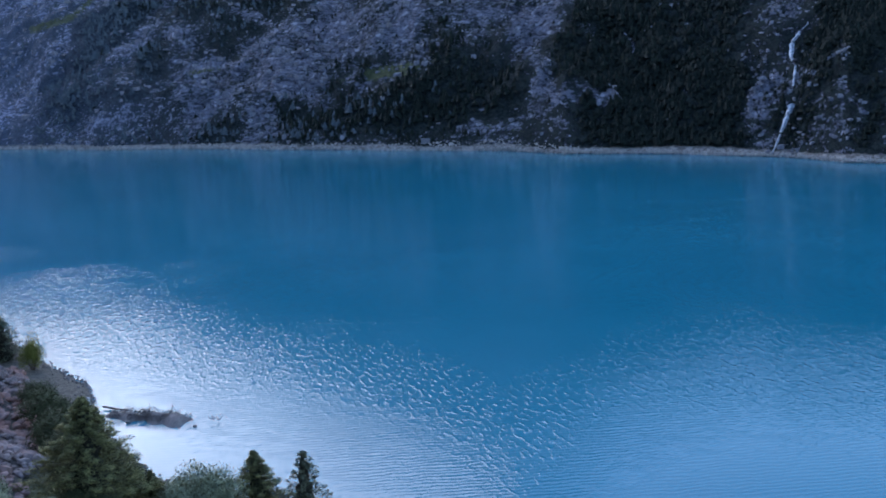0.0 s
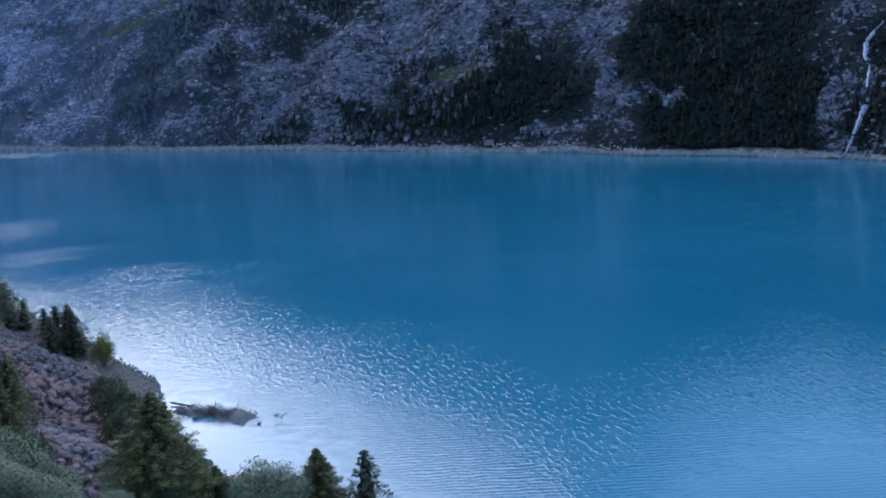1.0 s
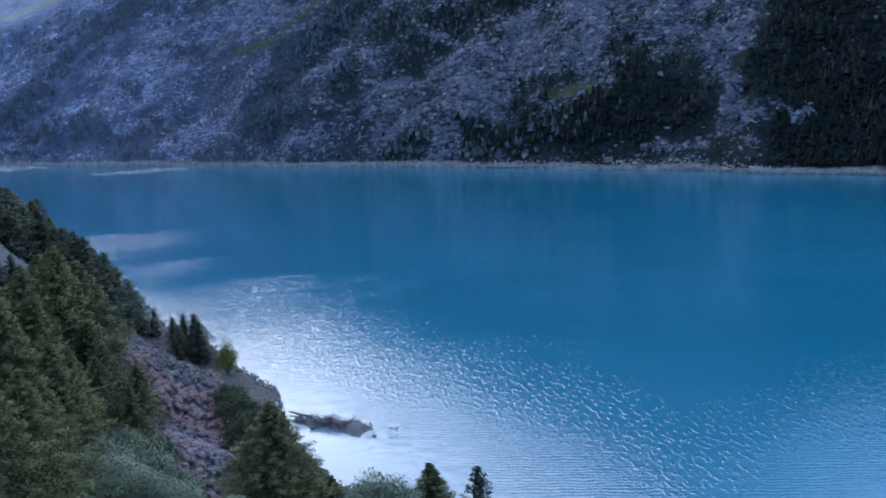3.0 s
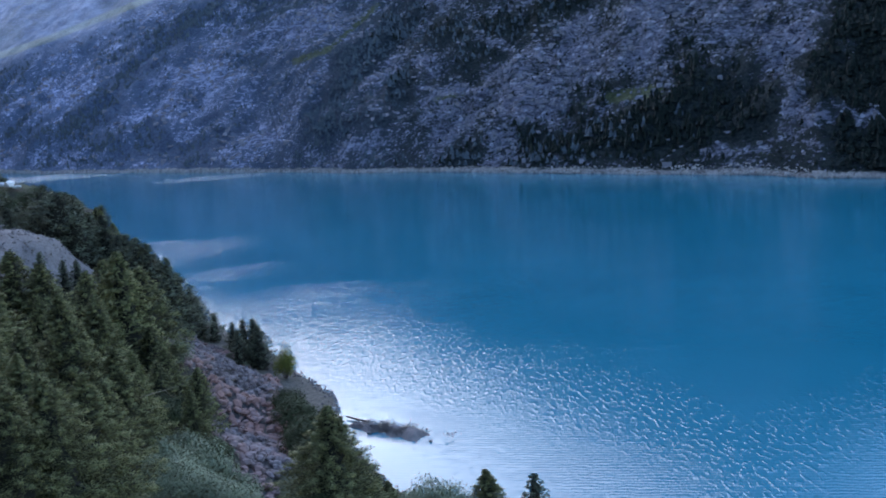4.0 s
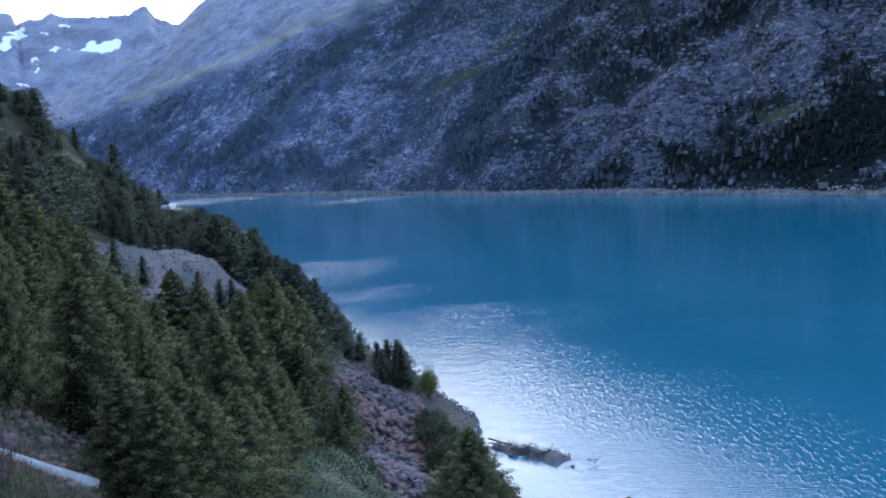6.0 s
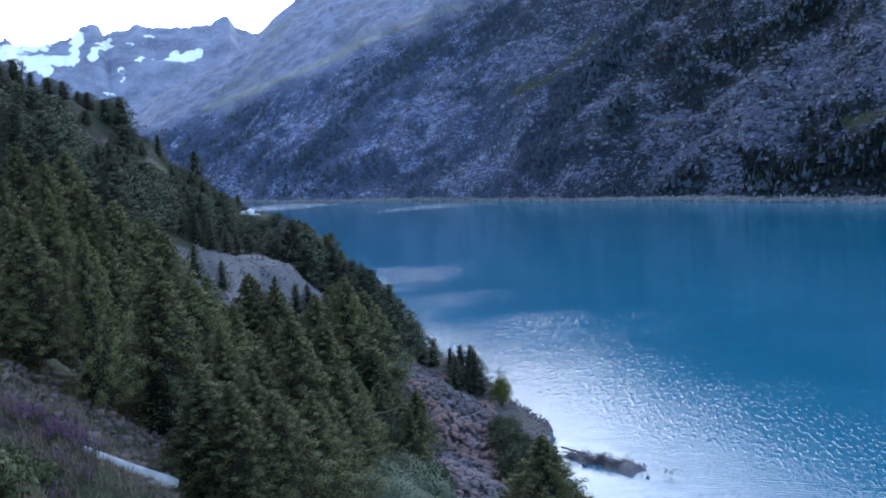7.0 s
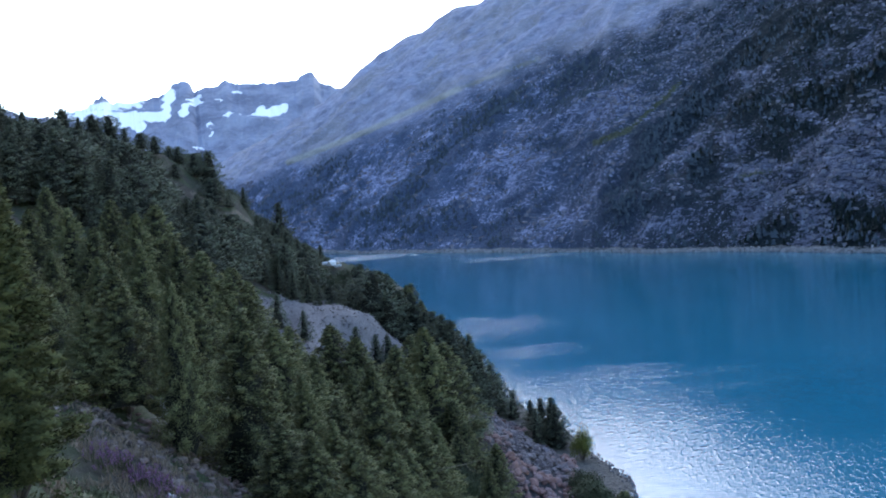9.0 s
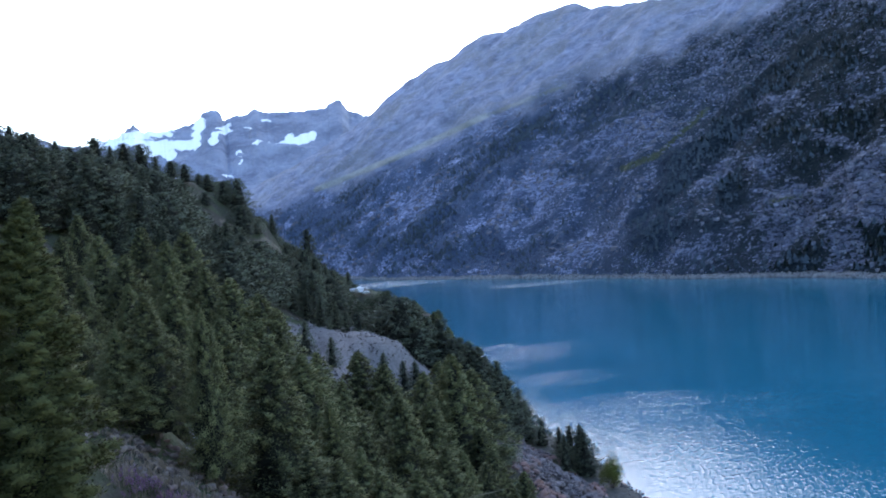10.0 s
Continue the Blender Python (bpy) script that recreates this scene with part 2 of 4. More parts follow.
def stone_material(name, dark, light, rust=0.0, tint=(0.22, 0.19, 0.188)):
    n = Nodes(name)
    v = n.noise(2.5, 5, 0.65)
    color = n.mix(n.ramp(v, 0.3, 0.7), dark, light)
    color = n.mix(n.ramp(n.noise(0.07, 3), 0.43, 0.56, 0.0, rust), color, (0.27, 0.155, 0.13))
    tone = n.math("ADD", n.math("MULTIPLY", n.island(), 0.6), n.math("MULTIPLY", n.each(), 0.4))
    color = n.mix(n.ramp(tone, 0.35, 0.95, 0.0, 0.5), color, tint)
    n.bump(v, 0.5, 0.08)
    return n.done(color, 0.9, specular=0.25)


M_SLOPE, M_PEAKS, M_GROUND, M_WATER = mountain_material(), peaks_material(), ground_material(), water_material()
M_LARCH = needles_material("larch_needles", (0.034, 0.038, 0.017), (0.138, 0.143, 0.060), (0.37, 0.355, 0.155), 0.14)
M_SPRUCE = needles_material("spruce_needles", (0.050, 0.058, 0.042), (0.122, 0.136, 0.090), (0.22, 0.23, 0.14))
# two tones of far woods: the first is lighter and bluer, haze painted in
M_WOOD_HAZED = needles_material("hazed_far_woods", (0.045, 0.062, 0.078), (0.105, 0.132, 0.155), (0.15, 0.18, 0.19))
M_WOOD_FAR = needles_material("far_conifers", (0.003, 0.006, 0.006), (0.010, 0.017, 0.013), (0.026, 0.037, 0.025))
# darker larch copy: the shaded side of the nearest trees, painted into the needles
M_LARCH_SHADED = needles_material("shaded_larch_needles", (0.040, 0.046, 0.016), (0.10, 0.108, 0.036), (0.19, 0.18, 0.062))
M_BARK = bark_material()
# near-black twigs: the shade within the crowns is put into this colour
M_TWIG_SHADE = stone_material("shaded_inner_twigs", (0.010, 0.010, 0.007), (0.024, 0.022, 0.015), tint=(0.03, 0.028, 0.018))
M_STONE = stone_material("scree_stone", (0.055, 0.047, 0.050), (0.185, 0.152, 0.155), 0.9, (0.34, 0.295, 0.30))


# ---- terrain shapes ----
SHORE = ((190, -260), (140, -150), (95, -60), (62, 10), (32, 62), (4, 108), (-2, 119), (-7.5, 136), (-9.5, 150), (-11, 161), (-15, 169), (-19, 178), (-24, 190),
         (-46, 232), (-84, 325), (-195, 574), (-275, 757), (-390, 1020), (-520, 1320))
ROAD = ((130, -260), (70, -130), (28, -48), (0, 0), (-24, 25), (-58, 68), (-88, 130), (-108, 226), (-160, 330), (-290, 574), (-390, 757), (-520, 1020), (-680, 1320))
FAR_AZ = (-70, -55, -41.8, -40.1, -37.2, -34.2, -29.5, -24.7, -21.4, -14.7, -8.2, -1.9, 2.0, 6.3, 8.4, 15.0, 19.0, 24.0, 30.0, 40.0)
FAR_R = (470, 450, 438, 442, 464, 475, 491, 502, 529, 563, 610, 676, 708, 782, 806, 943, 1053, 1290, 1650, 2300)


def near_height(x, y):
    ds = to_line(SHORE, x, y)
    dr = to_line(ROAD, x, y)
    between = 45.8 * np.clip(ds / (ds - dr + 1e-6), 0, 1) ** 1.15
    bank = 2.6 * smooth(0.2, 5.0, -dr) * smooth(0.0, 12.0, ds)
    z = np.where(dr > 0, 46.3 + 0.55 * np.maximum(dr - 3.2, 0), between - bank)
    z = z + 10.0 * np.exp(-((x + 130) / 26) ** 2 - ((y - 232) / 30) ** 2)
    z = np.maximum(z, 27.0 - 0.15 * np.clip(x + 69, -22, 12) - 0.9 * np.maximum(np.hypot((x + 72) * 1.15, (y - 180) * 0.9) - 12.0, 0))
    z = z * (1 - 0.78 * np.exp(-((y - 156) / 20) ** 2) * (1 - smooth(3.0, 12.0, ds)))
    z = np.where(ds < 0, np.maximum(0.45 * ds, -8.0), z)
    rough = fbm(x * 0.06, y * 0.06, 4, 3) * 5.0 + fbm(x * 0.5, y * 0.5, 3, 9) * 0.7
    z = np.maximum(z, 31.2 - 0.5 * np.maximum(np.hypot(x + 105, y - 282) - 4.0, 0) - 1e3 * (ds < 12))
    return z + rough * smooth(2.0, 40.0, np.hypot(x, y)) * smooth(-2.0, 25.0, ds)


def build_near():
    az = np.concatenate([np.arange(-180, -12, 3.0), np.arange(-12, 62, 0.16), np.arange(62, 180, 3.0), [180.0]])
    r = np.concatenate([[0.0], np.geomspace(1.2, 1700, 260)])
    A, Rr = np.meshgrid(az, r, indexing="ij")
    X, Y = polar(A, Rr)
    Z = near_height(X, Y)
    stone = stone_mask(X, Y)
    ob = new("ground", sheet("ground", X, Y, Z, M_GROUND, [("stone", stone), ("dry", np.exp(-(dist_to(DRY, X, Y) / 2.6) ** 2)), ("scree", smooth(-2.5, 1.5, inside(TONGUE, X, Y)))]))
    tagged(ob, "steep alpine hillside of soil, grass and stones above a lake", "hillside", kind="structure")


DRY = ((-113, 214), (-102, 205), (-105, 220), (-106, 236), (-104, 262))


def dist_to(line, x, y):
    """Distance to an open line."""
    near = np.full(np.shape(x), 1e9)
    for (ax, ay), (bx, by) in zip(line[:-1], line[1:]):
        dx, dy = bx - ax, by - ay
        u = np.clip(((x - ax) * dx + (y - ay) * dy) / (dx * dx + dy * dy), 0, 1)
        near = np.minimum(near, np.hypot(x - ax - u * dx, y - ay - u * dy))
    return near


TONGUE = ((-42, 192), (-36, 188), (-31, 178), (-22, 167), (-17, 146), (-14, 116), (-16, 102), (-20, 114), (-29, 143), (-34, 154), (-38, 170))
HEAP = ((-85, 172), (-80, 194), (-66, 199), (-50, 191), (-42, 172), (-50, 150), (-62, 144), (-76, 150))
BANK = ((-34, 44), (-32, 49), (-27, 50), (-23, 46), (-20, 42.5), (-21, 39.5), (-23.5, 40), (-26.5, 42.5), (-30, 41.8))


def inside(poly, x, y):
    """Signed distance to a closed outline: positive within."""
    near, odd = np.full(np.shape(x), 1e9), np.zeros(np.shape(x), bool)
    for (ax, ay), (bx, by) in zip(poly, poly[1:] + poly[:1]):
        dx, dy = bx - ax, by - ay
        u = np.clip(((x - ax) * dx + (y - ay) * dy) / (dx * dx + dy * dy), 0, 1)
        near = np.minimum(near, np.hypot(x - ax - u * dx, y - ay - u * dy))
        odd ^= ((ay > y) != (by > y)) & (x < ax + dx * (y - ay) / (dy if dy else 1e-9))
    return np.where(odd, near, -near)


def stone_mask(x, y):
    """Where bare stones cover the hillside: a flat-topped spoil heap, a scree tongue and the rocky bank below the road."""
    wob = fbm(x * 0.12, y * 0.12, 3, 21) * 4
    return np.maximum.reduce([smooth(-2.5, 1.5, inside(TONGUE, x, y) + wob), smooth(-2, 3, inside(HEAP, x, y) + wob), 0.22 * smooth(-1.0, 1.0, inside(BANK, x, y) + wob * 0.5)])


RIDGE_AZ = (-70, -50, -42, -34, -28, -24, -21, -14, -8, -3, 1.69, 3.92, 7.13, 9.14, 10.68, 12.18, 13.93, 15.31, 17.41, 18.82, 22.4, 26.4, 32, 40)
RIDGE_EL = (10, 10, 10, 12, 15.5, 20.5, 23.0, 19.5, 16.5, 14.2, 11.85, 11.79, 12.13, 11.68, 10.98, 10.92, 9.89, 9.36, 8.23, 7.19, 4.9, 3.0, 1.0, 0.2)
TREELINE = ((-12, -3.6, -1.3, 2.6, 5.2, 9.3, 13.4, 17.8, 22.5, 25.5, 40), (13, 10.3, 9.8, 8.5, 8.3, 7.0, 5.7, 3.9, 2.7, 2.1, 0.5))
WOOD_BANDS = ((23.9, 0.3, 16.4, 4.3, 0.69, 0.6), (16.8, -0.6, 9.0, 5.7, 0.62, 0.9), (4.2, -1.3, 0.4, 2.8, 0.81, 1.1),
         (0.4, 2.8, -2.9, 5.6, 0.75, 1.1), (-2.9, 5.6, -7.2, 7.6, 0.69, 0.9), (-2.1, 2.9, -7.9, 4.0, 0.75, 0.9),
         (-7.9, 4.0, -12.5, 5.8, 0.75, 0.9), (15.2, -1.8, 8.2, -1.4, 0.5, 0.8), (23.1, 1.2, 19.4, -0.4, 0.94, 0.6),
         (6.7, 5.9, 4.3, 7.0, 0.56, 0.5), (12.8, -1.7, 9.7, -2.9, 0.78, 0.8), (-1.4, 0.0, -6.7, 2.7, 0.81, 0.6),
         (-3.7, -3.8, -7.8, -3.2, 0.44, 0.8), (2.9, -1.9, -4.7, -2.1, 0.38, 0.7))
WOOD_BLOCKS = ((-8.4, -3.1, -21.4, -2.7, 1.06, 1.2), (-18.3, -1.1, -21.5, -1.6, 0.88, 1.1), (-24.9, 0.2, -26.1, -3.9, 1.25, 1.2),
         (-28.1, 1.8, -29.3, -3.7, 2.19, 1.3), (-32.6, 1.0, -33.9, -4.6, 1.88, 1.3), (-39.9, 0.1, -41.2, -4.5, 1.56, 1.2),
         (-28.0, 2.2, -28.6, -3.2, 1.56, 1.2), (-11.2, -0.9, -13.1, -1.8, 0.5, 0.7))
CRAG_LEFT = ((12.7, 0.1, 11.3, 0.7, 0.5, 0.9), (11.2, 2.0, 7.3, 2.0, 0.62, 0.9), (4.5, 3.8, 2.5, 4.5, 0.75, 1.0),
         (4.4, 0.1, 2.7, 1.3, 0.75, 1.0), (8.8, -1.5, 4.8, -1.1, 0.56, 0.9), (0.5, 0.8, -1.1, 1.4, 0.5, 0.9),
         (-2.7, 1.9, -6.2, -0.3, 1.06, 1.0), (-1.9, 5.1, -5.0, 5.4, 0.56, 0.9), (-6.1, 3.1, -7.9, 3.0, 0.38, 0.9),
         (-10.1, 1.8, -12.3, 0.7, 0.75, 0.9), (17.9, 1.8, 14.8, -0.4, 0.44, 0.5), (8.9, -2.0, 4.9, -1.0, 0.62, 0.9))
CRAG_RIGHT = ((-3.7, -0.3, -7.5, -3.1, 1.25, 1.2), (-7.7, 1.1, -10.2, -0.7, 1.25, 1.2), (-9.7, 2.2, -15.9, 1.1, 1.0, 1.2),
         (-15.7, 3.6, -22.9, 2.0, 1.25, 1.2), (-19.4, -4.1, -22.3, -4.0, 0.31, 1.0), (-9.9, 1.6, -12.6, 2.7, 1.12, 1.2),
         (-3.2, -2.0, -8.8, -1.0, 1.25, 1.2), (-21.5, 3.5, -23.3, -1.9, 0.69, 1.2), (-23.9, -3.2, -27.6, -3.0, 0.38, 1.0),
         (-28.0, 0.6, -28.9, -0.9, 0.16, 1.0), (-35.4, -2.5, -35.4, -5.0, 0.88, 1.5), (-39.7, -1.7, -40.1, -4.7, 0.44, 1.0))
GRASS = ((4.6, 2.7, 2.6, 3.3, 0.28, 0.9), (2.6, 3.3, -0.4, 5.6, 0.25, 0.8), (-13.5, -0.4, -16.1, -0.2, 0.5, 1.0),
         (-3.3, 0.1, -5.0, 0.3, 0.28, 0.7), (22.5, 3.0, 17.7, 4.5, 0.22, 1.0), (17.7, 4.5, 12.2, 6.5, 0.25, 0.9),
         (12.2, 6.5, 7.5, 7.8, 0.25, 0.7), (-11.8, -0.6, -18.6, 0.5, 0.38, 0.5), (-3.7, 3.7, -7.9, 4.5, 0.31, 0.5),
         (-20.0, -3.7, -22.3, -4.1, 0.22, 0.6))


def stroke_sum(az, el, strokes):
    """The strongest of several soft bands, each from one bearing and height angle to another."""
    best = np.zeros(np.shape(az))
    for a0, e0, a1, e1, wide, k in strokes:
        da, de = a1 - a0, e1 - e0
        u = np.clip(((az - a0) * da + (el - e0) * de) / (da * da + de * de), 0, 1)
        best = np.maximum(best, k * np.exp(-((az - a0 - u * da) ** 2 + (el - e0 - u * de) ** 2) / wide ** 2))
    return best


def far_surface(az, u):
    """u: 0 at the water, 1 on the ridge, then the slope behind. Gives x, y, z and the two covers."""
    r0 = np.interp(az, FAR_AZ, FAR_R)
    turn = np.interp(az, (-70, -40, -10, 20, 40), (1.0, 1.0, 0.84, 0.45, 0.30))
    m = 0.72 * turn
    te = np.tan(np.radians(np.interp(az, RIDGE_AZ, RIDGE_EL) + 0.16 * fbm(az * 0.8, az * 0 + 2.2, 4, 40)))
    r1 = np.clip((m * r0 + EYE) / np.maximum(m - te, 0.02), r0 + 60, 3200)
    r = r0 + (r1 - r0) * u
    z = m * (r - r0)
    z = np.where(u > 1, EYE + te * r1 + 0.02 * (r - r1) - 0.3 * np.maximum(r - r1 - 150, 0), z)
    x, y = polar(az, r)
    el = np.degrees(np.arctan2(z - EYE, r))
    wa, we = az + 1.1 * fbm(az * 0.9, el * 0.9, 3, 45), el + 0.7 * fbm(az * 0.9 + 31, el * 0.9, 3, 46)
    band = fbm((el + 0.5 * az) * 0.75, az * 0.16, 5, 47) * smooth(-12, -4, az)
    trees, rocks = stroke_sum(wa, we, WOOD_BANDS + WOOD_BLOCKS), stroke_sum(wa, we, CRAG_LEFT + CRAG_RIGHT)
    wood = np.clip(trees * (1 - 0.55 * rocks) + 0.30 * band + 0.5 * fbm(x * 0.05, y * 0.05, 3, 49), 0, 1)
    crag = np.clip(rocks - 0.25 * band + 0.25 * fbm(x * 0.03, y * 0.03, 3, 52), 0, 1)
    lift = smooth(0.0, 25.0, z)
    rough = ridged(x * 0.008, y * 0.008, 4, 50) * 16 + fbm(x * 0.035, y * 0.035, 3, 60) * 9 + ridged(x * 0.08, y * 0.08, 4, 70) * (3.0 + 3.5 * crag)
    z = z + rough * (0.06 + 0.94 * lift) * np.where(u > 0.9, 1.0 - 0.6 * smooth(0.9, 1.0, u), 1.0) + 1.6 * smooth(0, 6.0, r - r0)
    return x, y, z, wood, crag


def build_far():
    az = np.arange(-62, 36, 0.11)
    u = np.concatenate([np.linspace(-0.02, 0.05, 24), np.linspace(0.053, 1.0, 260), np.linspace(1.02, 1.5, 8)])
    A, U = np.meshgrid(az, u, indexing="ij")
    X, Y, Z, wood, crag = far_surface(A, U)
    Z = np.where(U < 0, -4.0, Z)
    el = np.degrees(np.arctan2(Z - EYE, np.hypot(X, Y)))
    # the last attribute brings in the painted distance haze, stronger to the left
    ob = new("mountain", sheet("mountain", X, Y, Z, M_SLOPE, [("wood", wood), ("crag", crag), ("turf", np.clip(stroke_sum(A, el, GRASS), 0, 1)), ("alp", smooth(-0.7, 0.8, el - np.interp(A, *TREELINE) + 0.9 * fbm(A * 0.8, el * 0.8, 4, 97))), ("haze_tint", smooth(-8, 17, A + 3 * fbm(X * 0.01, Y * 0.01, 3, 95)))]))
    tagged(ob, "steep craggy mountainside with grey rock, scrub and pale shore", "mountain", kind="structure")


PEAK_AZ = (8, 15, 19.49, 20.3, 20.64, 21.01, 21.59, 22.75, 25.03, 25.58, 25.99, 26.97, 27.43, 27.64, 28.0, 28.52, 29.21, 30.48, 31.86, 32.41, 33.18, 33.86, 35.08, 36.3, 37.5, 39.3, 44, 55)
PEAK_EL = (5, 6, 7.15, 7.43, 7.98, 8.0, 7.72, 7.54, 7.61, 7.87, 7.67, 7.47, 7.27, 7.77, 7.98, 7.81, 7.15, 6.9, 6.88, 7.31, 6.79, 6.51, 6.19, 6.3, 6.8, 7.3, 7.0, 7)
SNOWS = ((33.8, 6.3, 29.3, 6.0, 0.40, 1.2), (29.3, 6.0, 28.8, 7.4, 0.24, 1.2), (28.3, 6.1, 27.3, 6.8, 0.15, 1.2), (28.0, 6.9, 26.9, 7.05, 0.11, 1.2), (25.8, 5.65, 24.2, 5.75, 0.25, 1.2), (24.2, 5.75, 22.6, 6.05, 0.34, 1.2),
         (26.7, 5.13, 26.45, 5.2, 0.07, 1.0), (26.95, 4.75, 26.7, 4.85, 0.06, 1.0), (27.8, 4.35, 27.4, 4.42, 0.08, 1.0), (20.9, 5.55, 20.6, 5.7, 0.06, 1.0), (26.2, 6.65, 25.9, 6.55, 0.07, 0.9), (25.4, 7.2, 24.9, 7.0, 0.07, 0.9), (32.2, 5.7, 30.6, 5.4, 0.34, 1.2), (40, 7.0, 30.4, 6.75, 0.42, 0.62))


def build_peaks():
    az = np.arange(6, 60, 0.05)
    u = np.concatenate([np.linspace(0, 0.45, 40), np.linspace(0.455, 1.0, 190), [1.02, 1.06]])
    A, U = np.meshgrid(az, u, indexing="ij")
    top = np.interp(A, PEAK_AZ, PEAK_EL) + 0.05 * ridged(A * 0.9, A * 0 + 4, 4, 80) + 0.13 * ridged(A * 3.1, A * 0 + 6, 3, 84)
    r = 2900 + 1500 * U
    el = 0.2 + (top - 0.2) * np.minimum(U, 1) ** 0.9
    X, Y = polar(A, r)
    Z = EYE + r * np.tan(np.radians(el)) + ridged(X * 0.003, Y * 0.003, 5, 90) * 55 * np.sin(np.pi * np.clip(U, 0, 1)) - 4000 * np.maximum(U - 1, 0)
    snow = np.clip(stroke_sum(A + 0.5 * fbm(A * 1.6, el * 3, 4, 61), el + 0.26 * fbm(A * 1.6 + 9, el * 3, 4, 62), SNOWS), 0, 1)
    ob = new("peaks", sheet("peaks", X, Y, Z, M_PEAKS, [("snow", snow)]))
    tagged(ob, "distant grey mountain peaks with patches of snow and ice", "peaks", kind="structure")


GUSTS = ((3.6, 254, 4.2, 0.12, 0.70, 267), (-2.5, 246, 7.0, 0.16, 0.46, 260), (11.5, 372, 3.8, 0.12, 1.2, 394), (9.0, 298, 3.8, 0.06, 0.6, 309), (17.5, 950, 4.0, 0.045, 9.0, 992), (9.5, 762, 3.2, 0.025, 7.0, 783),
         (-34, 285, 8, 0.16, 0.7, 335), (7.5, 520, 5, 0.05, 0.4, 565), (-14, 175, 8, 0.08, 0.4, 184), (-36, 395, 7, 0.12, 0.5, 432))


def gusts(x, y):
    """Patches of wind-ruffled water, each with a sharp edge on its far side."""
    az, r = np.degrees(np.arctan2(-x, y)), np.hypot(x, y)
    wob, streak = fbm(x * 0.03, y * 0.02, 4, 33), fbm(x * 0.10, y * 0.35, 3, 37)
    total = 0.0
    for a, q, wa, wr, k, edge in GUSTS:
        rim = smooth(-0.012, 0.004, np.log(edge * (1 + 0.03 * wob) / r))
        total = np.maximum(total, k * rim * np.exp(-((az - a + wob * 1.2) / wa) ** 2 - (np.minimum(np.log(r / q), 0.0) / wr) ** 2 * 1.0))
    return np.clip(total * (0.55 + 0.6 * smooth(-0.35, 0.45, streak + 0.5 * wob)), 0, 10)


def build_water():
    az = np.concatenate([np.arange(-90, -50, 5.0), np.arange(-50, 30, 0.2), np.arange(30, 75, 5.0)])
    r = np.geomspace(60, 2400, 420)
    A, Rr = np.meshgrid(az, r, indexing="ij")
    X, Y = polar(A, Rr)
    edge = np.interp(A, (-28, -21, -17, -10, -5, 0, 6, 14), (128, 101, 113, 130, 143, 160, 182, 207)) * (1 + 0.10 * fbm(X * 0.05, Y * 0.03, 3, 35))
    fleck = smooth(0.95, 1.12, Rr / edge) * (1 - smooth(1.22, 1.55, Rr / edge))
    ob = new("water", sheet("water", X, Y, X * 0, M_WATER, [("gust", gusts(X, Y)), ("fleck", fleck)]))
    tagged(ob, "turquoise blue glacial lake with light ripples", "lake", kind="structure")


build_near()
build_far()
build_peaks()
build_water()


# ---- trees ----
def tuft_quads(rng, centres, axes, length, width, outward=None):
    """Small kite-shaped tufts, one at each centre, pointing along its axis."""
    n = len(centres)
    axes = axes / (np.linalg.norm(axes, axis=1, keepdims=True) + 1e-9)
    side = np.cross(axes, rng.normal(size=(n, 3)) * (1.0 if outward is None else 0.45) + (0.0 if outward is None else outward))
    side /= np.linalg.norm(side, axis=1, keepdims=True) + 1e-9
    ln = (length * rng.uniform(0.6, 1.3, n))[:, None]
    wd = (width * rng.uniform(0.6, 1.3, n))[:, None]
    if outward is not None:
        turned = np.einsum("ij,ij->i", np.cross(side, axes), outward) < 0
        side = np.where(turned[:, None], -side, side)
    co = np.stack([centres - axes * ln * 0.35, centres + side * wd * 0.5, centres + axes * ln * 0.65, centres - side * wd * 0.5], 1)
    return co.reshape(-1, 3), np.arange(4 * n).reshape(n, 4)


def tube(points, radii, sides=6):
    points = np.asarray(points, float)
    rings, faces = [], []
    for k, (p, q) in enumerate(zip(points, radii)):
        d = points[min(k + 1, len(points) - 1)] - points[max(k - 1, 0)]
        d /= np.linalg.norm(d) + 1e-9
        a = np.cross(d, (0.31, 0.87, 0.38))
        a /= np.linalg.norm(a)
        b = np.cross(d, a)
        ang = np.arange(sides) * 2 * np.pi / sides
        rings.append(p + q * (np.cos(ang)[:, None] * a + np.sin(ang)[:, None] * b))
    for k in range(len(points) - 1):
        for s in range(sides):
            faces.append((k * sides + s, k * sides + (s + 1) % sides, (k + 1) * sides + (s + 1) % sides, (k + 1) * sides + s))
    return np.concatenate(rings), np.array(faces)


def join(pieces):
    co, faces, base = [], [], 0
    for c, f in pieces:
        co.append(c)
        faces.append(f + base)
        base += len(c)
    return np.concatenate(co), np.concatenate(faces)


